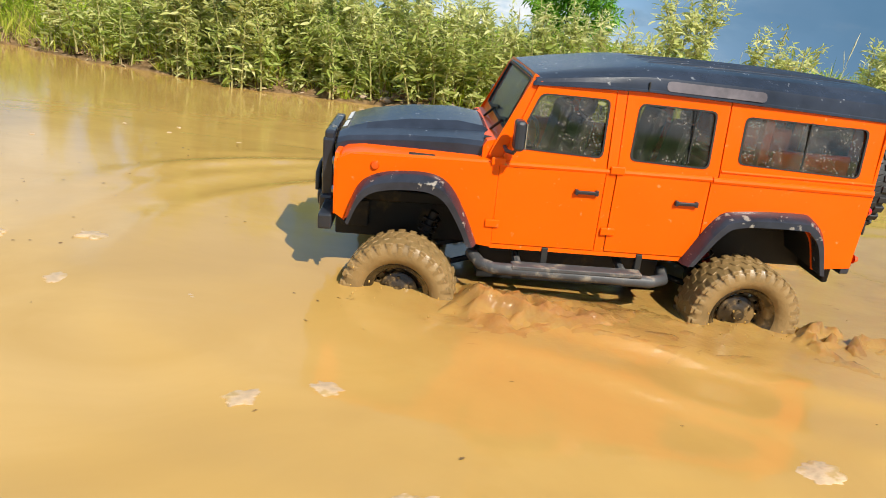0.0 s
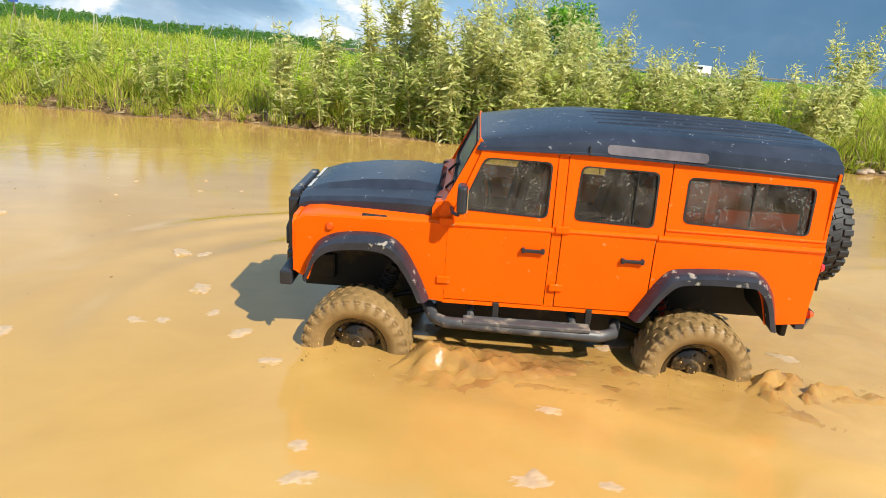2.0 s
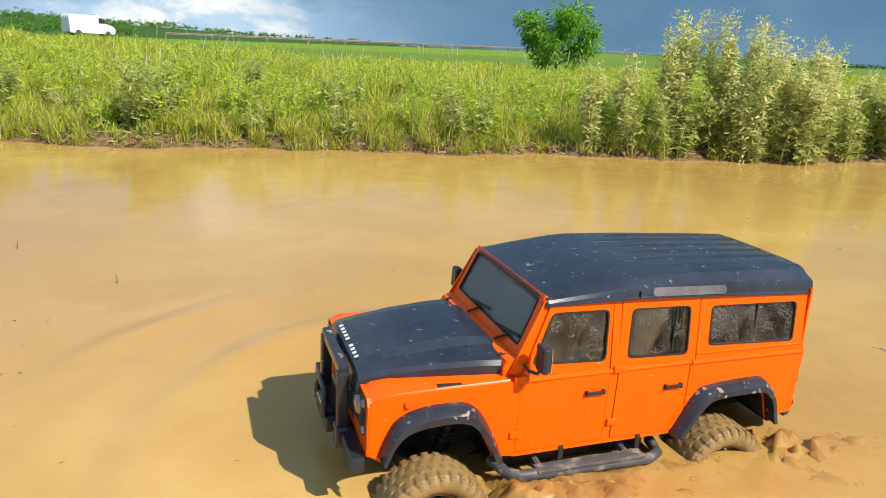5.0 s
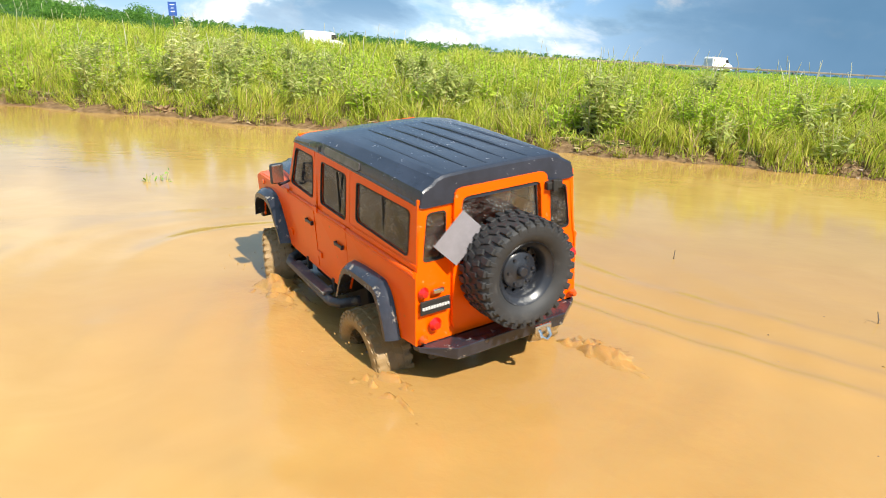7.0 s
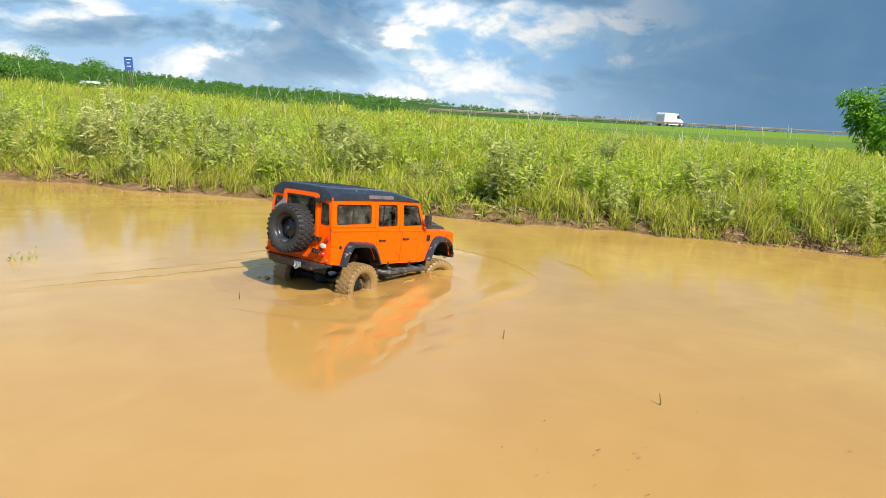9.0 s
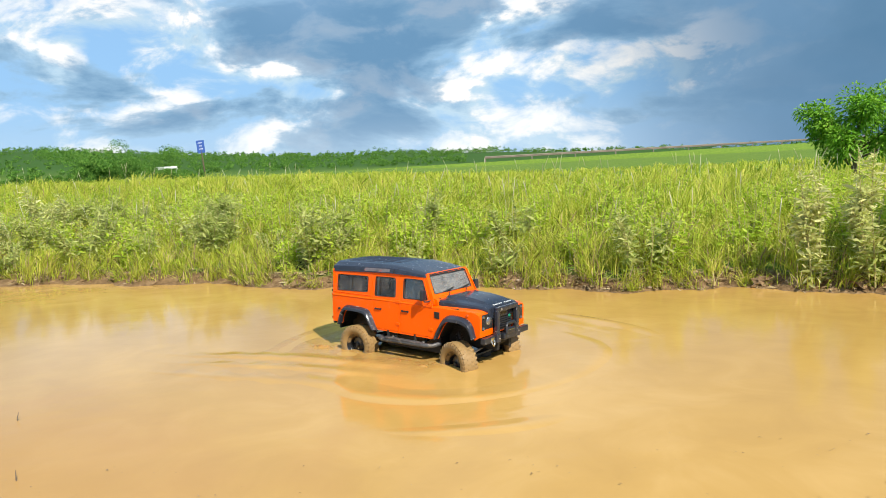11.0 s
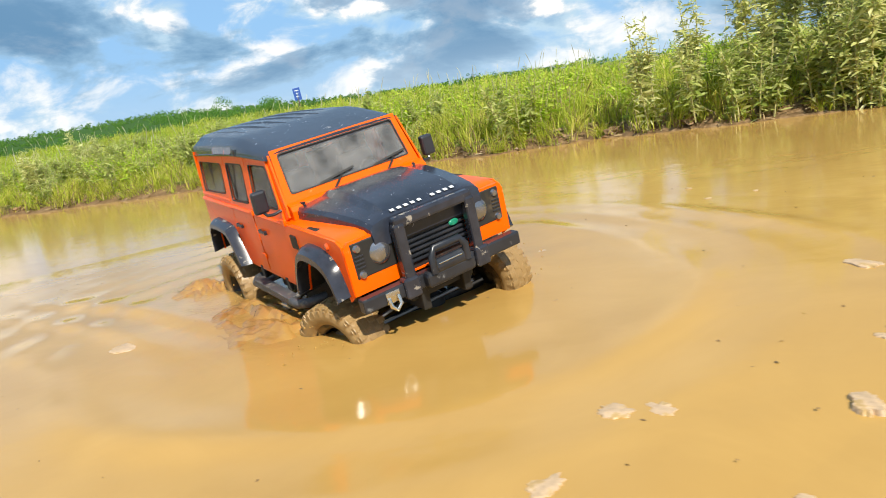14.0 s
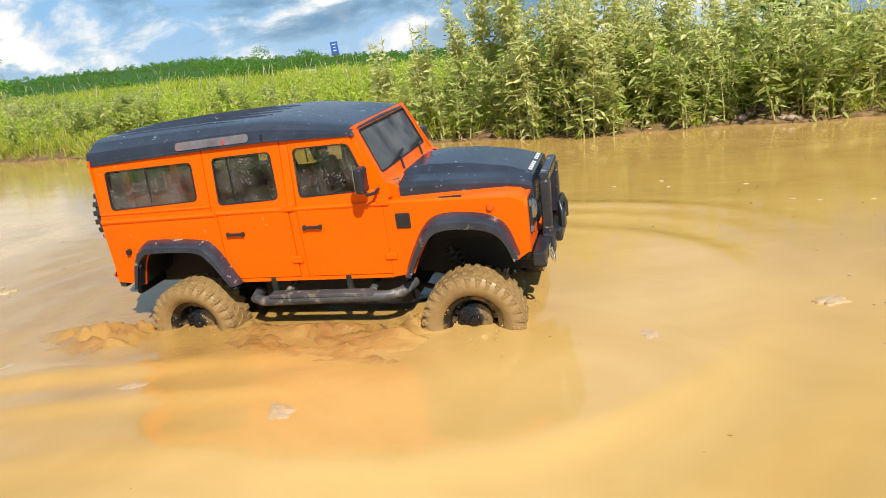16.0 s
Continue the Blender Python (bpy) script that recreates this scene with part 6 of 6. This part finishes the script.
def build_sign():
    sign = new("road_sign")
    tagged(sign, "blue road sign with pale markings on a leaning post", "road sign")
    x, y = 122 * math.sin(radians(-17.0)), 122 * math.cos(radians(-17.0))
    z = float(ground_z(np.array(x), np.array(y)))
    bm = bmesh.new()
    tube(bm, [(0, 0, -0.3), (0, 0, 5.2)], 0.11, 10)
    part("post", bm, BARK, sign)
    face = part("sign_face", boxes((-0.62, 0.62, -0.10, -0.04, 4.3, 6.4), bevel=0.03), SIGN_BLUE, sign)
    for k, w in enumerate((0.34, 0.22, 0.30)):
        part("marking", boxes((-w, w, -0.125, -0.104, 5.9 - k * 0.5, 6.0 - k * 0.5), bevel=0.004), VAN_WHITE, face)
    sign.matrix_basis = pose(x, y, z, 0, -4, 17)


build_sign()


def build_van(k):
    van = new("van")
    tagged(van, "white delivery van driving along the road", "van", "vans on the road")
    side = [(-2.8, 0.35), (2.7, 0.35), (2.85, 0.9), (2.6, 1.25), (1.75, 1.5), (1.2, 2.35), (0.9, 2.5), (-2.7, 2.5), (-2.85, 2.2)]
    part("body", plate(rounded(side, 0.2), lambda x, z: Vector((x, 1.0, z)), (0, -2.0, 0)), VAN_WHITE, van)
    part("windscreen", plate([(1.72, 1.55), (1.3, 2.2), (0.75, 2.2), (0.75, 1.55)], lambda x, z: Vector((x, 1.006, z)), (0, -2.012, 0)), MATT, van)
    for x in (-1.8, 1.85):
        for y in (-0.9, 0.9):
            bm = bmesh.new()
            lathe(bm, [(0, 0.13), (0.2, 0.13), (0.36, 0.1), (0.36, -0.1), (0.2, -0.13), (0, -0.13)], 16, pose(x, y, 0.36))
            part("wheel", bm, RUBBER, van)
    return van


vans = [build_van(k) for k in range(3)]
parked = tagged(build_van(3), "white van parked before the hedge", "van")
parked.matrix_basis = pose(-51.5, 141.0, float(ground_z(np.array(-51.5), np.array(141.0))), 0, 0, 160)

# ---------------------------------------------------------------- things on the water


def build_foam():
    rng = random.Random(2)
    spots = [(2.15, 0.20, .018), (2.17, 0.075, .012), (2.57, 0.07, .010), (2.54, 0.01, .011), (2.41, -0.07, .012), (2.72, -0.12, .016), (2.07, -0.07, .02), (2.08, -0.02, .017), (2.2, -0.13, .012), (2.23, -0.21, .022), (2.06, -0.17, .015),
             (1.27, -0.12, .022), (1.35, -0.14, .017), (1.38, 0.0, .012), (1.21, 0.07, .012), (1.27, 0.13, .012), (0.1, 0.41, .024), (0.45, 0.52, .011), (0.51, 0.52, .011), (0.61, 0.62, .01),
             (0.9, 0.11, .018), (0.92, 0.37, .018), (0.94, 0.16, .010), (0.64, 0.11, .014), (1.4, 0.01, .016), (1.57, -0.04, .015), (1.88, 0.1, .012), (1.99, 0.19, .012), (-0.1, -0.03, .010), (-0.06, -0.08, .013), (0.1, -0.18, .022)]
    drifted = [(0.93, -0.07, 0.016), (0.96, 0.22, 0.012), (1.21, -0.21, 0.012), (1.27, -0.22, 0.009), (1.0, 0.08, 0.012), (0.44, -0.03, 0.012), (0.55, -0.14, 0.017), (0.59, 0.03, 0.012), (0.67, -0.21, 0.012), (0.79, -0.14, 0.01), (0.78, -0.21, 0.012), (0.26, -0.13, 0.017), (0.32, -0.2, 0.016), (0.19, -0.08, 0.013), (0.11, -0.05, 0.01), (0.95, 0.36, 0.014), (0.93, 0.11, 0.012), (0.97, 0.16, 0.009), (0.67, 0.11, 0.011), (0.85, 0.19, 0.008), (1.5, 0.14, 0.013), (1.59, 0.15, 0.01), (1.7, 0.2, 0.009)]
    fresh = [(2.19, -0.20, .024), (2.225, -0.205, .022), (2.06, -0.06, .018), (2.07, -0.01, .016), (2.08, 0.06, .014), (2.06, 0.17, .016), (2.05, -0.15, .015), (2.08, -0.14, .012), (2.47, -0.18, .014), (2.36, -0.09, .012), (2.15, 0.19, .017), (2.28, 0.06, .011),
             (0.93, -0.07, .024), (1.21, -0.22, .020), (1.27, -0.23, .012), (0.98, 0.13, .010), (1.01, 0.07, .014), (0.96, 0.21, .017), (1.04, 0.0, .012), (1.06, -0.15, .011), (1.06, -0.19, .013), (0.79, 0.09, .013), (1.19, 0.49, .010), (1.10, 0.48, .008)]
    spots = [p for p in spots + drifted if all(math.hypot(p[0] - q[0], p[1] - q[1]) > 0.035 for q in fresh)] + fresh
    large = len(spots)
    for k in range(120):
        spots.append((rng.uniform(-0.2, 2.9), rng.uniform(-0.3, 1.0), rng.uniform(0.0022, 0.0065)))
    for k, (x, y, r) in enumerate(spots):
        r *= 1.15 if k < large else 0.9
        bm = bmesh.new()
        n = 40
        off = rng.uniform(0, 50)
        rim = [r * (0.8 + 0.34 * noise.fractal(Vector((math.cos(a) * 1.2 + off, math.sin(a) * 1.2, off)), 0.5, 2.4, 5)) for a in [q * 2 * math.pi / n for q in range(n)]]
        flat = min(1.0, r / 0.018)
        top = bm.verts.new((0, 0, 0.0029 * flat))
        rings = []
        for f, h in ((0.55, 0.0017), (0.85, 0.0012), (1.0, -0.0022)):
            rings.append([bm.verts.new((math.cos(q * 2 * math.pi / n) * rim[q] * f * 1.25, math.sin(q * 2 * math.pi / n) * rim[q] * f * 0.85, h * 1.6 * flat + rng.uniform(-0.0002, 0.0002) * flat)) for q in range(n)])
        for q in range(n):
            j = (q + 1) % n
            bm.faces.new((top, rings[0][q], rings[0][j]))
            for u, w in zip(rings, rings[1:]):
                bm.faces.new((u[q], w[q], w[j], u[j]))
        ob = tagged(part("foam_patch", bm, FOAM, smooth=True), "pale patch of foam floating on the muddy water", "foam", "foam patches")
        ob.matrix_basis = pose(x, y, 0.0004 + 0.0018 * flat, 0, 0, rng.uniform(0, 360))
    g = np.random.default_rng(21)
    n = 1700
    x, y = g.uniform(-1.2, 3.0, n), g.uniform(-0.5, 1.2, n)
    b = g.uniform(0, 2 * np.pi, n)
    size = g.uniform(0.0012, 0.0050, n)
    v, f = leaves_mesh(g, np.stack([x, y, np.full(n, 0.0028)], 1), np.stack([np.cos(b), np.sin(b), np.full(n, 0.02)], 1), size, size * 0.5, 0.02)
    tagged(sheet("floating_specks", v, f, SPECK), "dark plant specks drifting on the muddy water", "debris", kind="stuff")
    for x, y in ((-2.16, 2.05), (-2.19, 2.02)):
        p = build_weed("water_sprig", int(abs(x) * 100), 0.042, 3, 0.015, 200, 0.018, 0.004, TREE_LEAF, "green sprig standing out of the water", "sprig", 0.5, False)
        p.matrix_basis = pose(x, y, 0.0)
        tagged(p, group="sprigs in the water")
    for x, y in ((-1.61, 1.71), (-1.10, 1.47), (-0.93, 1.17)):
        bm = bmesh.new()
        tube(bm, [(0, 0, -0.02), (0.002, 0, 0.006), (0.005, 0.002, 0.017)], [0.0011, 0.0010, 0.0006], 5)
        s = tagged(part("twig", bm, BARK), "thin dark twig standing out of the water", "twig", "twigs in the water")
        s.matrix_basis = pose(x, y, 0, 0, 0, x * 300)


build_foam()


def along(t):
    """The truck's row at a time, between its rows."""
    rows = np.array(TRUCK_ROWS)
    return [float(np.interp(t, rows[:, 0], rows[:, k])) for k in range(1, 7)]


def motions():
    walk(truck, [(t, pose(x, y, z, roll, -pitch, yaw)) for t, x, y, z, yaw, pitch, roll in TRUCK_ROWS])
    # wheels: rolling with the way covered, front pair steered into the turn
    steps = [k * 0.1 for k in range(161)]
    turned, rolled = 0.0, []
    for t in steps:
        a, b = along(max(0.0, t - 0.05)), along(min(16.0, t + 0.05))
        ahead = (b[0] - a[0]) * math.cos(radians(a[3])) + (b[1] - a[1]) * math.sin(radians(a[3]))
        turned += max(-80.0, min(80.0, math.degrees(ahead / 0.053) * 1.15))
        a, b = along(max(0.0, t - 0.25)), along(min(16.0, t + 0.25))
        bend = (b[3] - a[3]) / max(0.15, math.hypot(b[0] - a[0], b[1] - a[1])) * 0.26
        rolled.append((t, turned, max(-26.0, min(26.0, bend))))
    for wheel, x, s in wheels:
        base = 0 if s > 0 else 180
        walk(wheel, [(t, pose(x, s * 0.098, 0, 0, 0, base + (steer if x > 0 else 0)) @ pose(0, 0, 0, 0, s * spin, 0)) for t, spin, steer in rolled])
    # the wake goes with the truck and settles when it slows
    rows = []
    for k, (t, x, y, z, yaw, pitch, roll) in enumerate(TRUCK_ROWS):
        a, b = along(max(0.0, t - 0.3)), along(min(16.0, t + 0.3))
        speed = math.hypot(b[0] - a[0], b[1] - a[1]) / (min(16.0, t + 0.3) - max(0.0, t - 0.3))
        rows.append((t, pose(x, y, 0.0005 + 0.0015 * min(1.0, speed / 0.7) - 0.0034 * float(np.interp(t, [7.5, 9.0, 12.5, 13.5], [0, 1, 1, 0])), 0, 0, yaw)))
    walk(wake, rows)
    stirred = ((0.0, 1.0), (2.5, 1.0), (3.0, 0.75), (3.5, 0.35), (4.2, 0.5), (5.0, 1.0), (6.5, 1.0), (7.0, 0.6), (7.5, 0.15), (8.0, 0.05), (12.5, 0.05), (13.0, 0.45), (13.5, 0.75), (14.0, 1.0), (16.0, 1.0))
    walk(churned, [(t, pose(x, y, -0.012 * (1 - float(np.interp(t, [q[0] for q in stirred], [q[1] for q in stirred]))), 0, 0, yaw)) for t, x, y, z, yaw, pitch, roll in TRUCK_ROWS])
    # vans: bearing from the pond against time, met with the road
    def on_road(bearing, lane):
        d = Vector((math.sin(radians(bearing)), math.cos(radians(bearing)), 0))
        p = ROAD_A + ROAD_SIDE * lane
        k = (p.x * ROAD_WAY.y - p.y * ROAD_WAY.x) / (d.x * ROAD_WAY.y - d.y * ROAD_WAY.x)
        q = d * k
        f = (q - p).dot(ROAD_WAY) / ROAD_WAY.length_squared
        return p + ROAD_WAY * f
    heading = math.degrees(math.atan2(ROAD_WAY.y, ROAD_WAY.x))
    for van, lane, way, path in ((vans[0], -2.0, 180, ((0.0, 52), (2.0, 34), (3.1, 22.5), (3.5, 17.4), (3.7, 14.6), (4.7, -4.0), (5.8, -26), (6.5, -38), (9.0, -54), (16.0, -64))), (vans[1], 2.0, 0, ((0.0, -60), (3.7, -22), (5.8, 14.5), (6.0, 16.3), (7.0, 25.0), (7.5, 29.4), (8.0, 32.8), (9.0, 39.0), (16.0, 52))),
                                 (vans[2], 2.0, 0, ((0.0, -58), (5.8, -25), (7.0, -6.3), (7.5, 2.0), (8.0, 10.2), (9.0, 25.3), (9.2, 27.8), (11.3, 44), (16.0, 53)))):
        times = [k * 0.5 for k in range(33)]
        walk(van, [(t, Matrix.Translation(on_road(float(np.interp(t, [p[0] for p in path], [p[1] for p in path])), lane)) @ pose(0, 0, 0, 0, 0, heading + way)) for t in times])


motions()
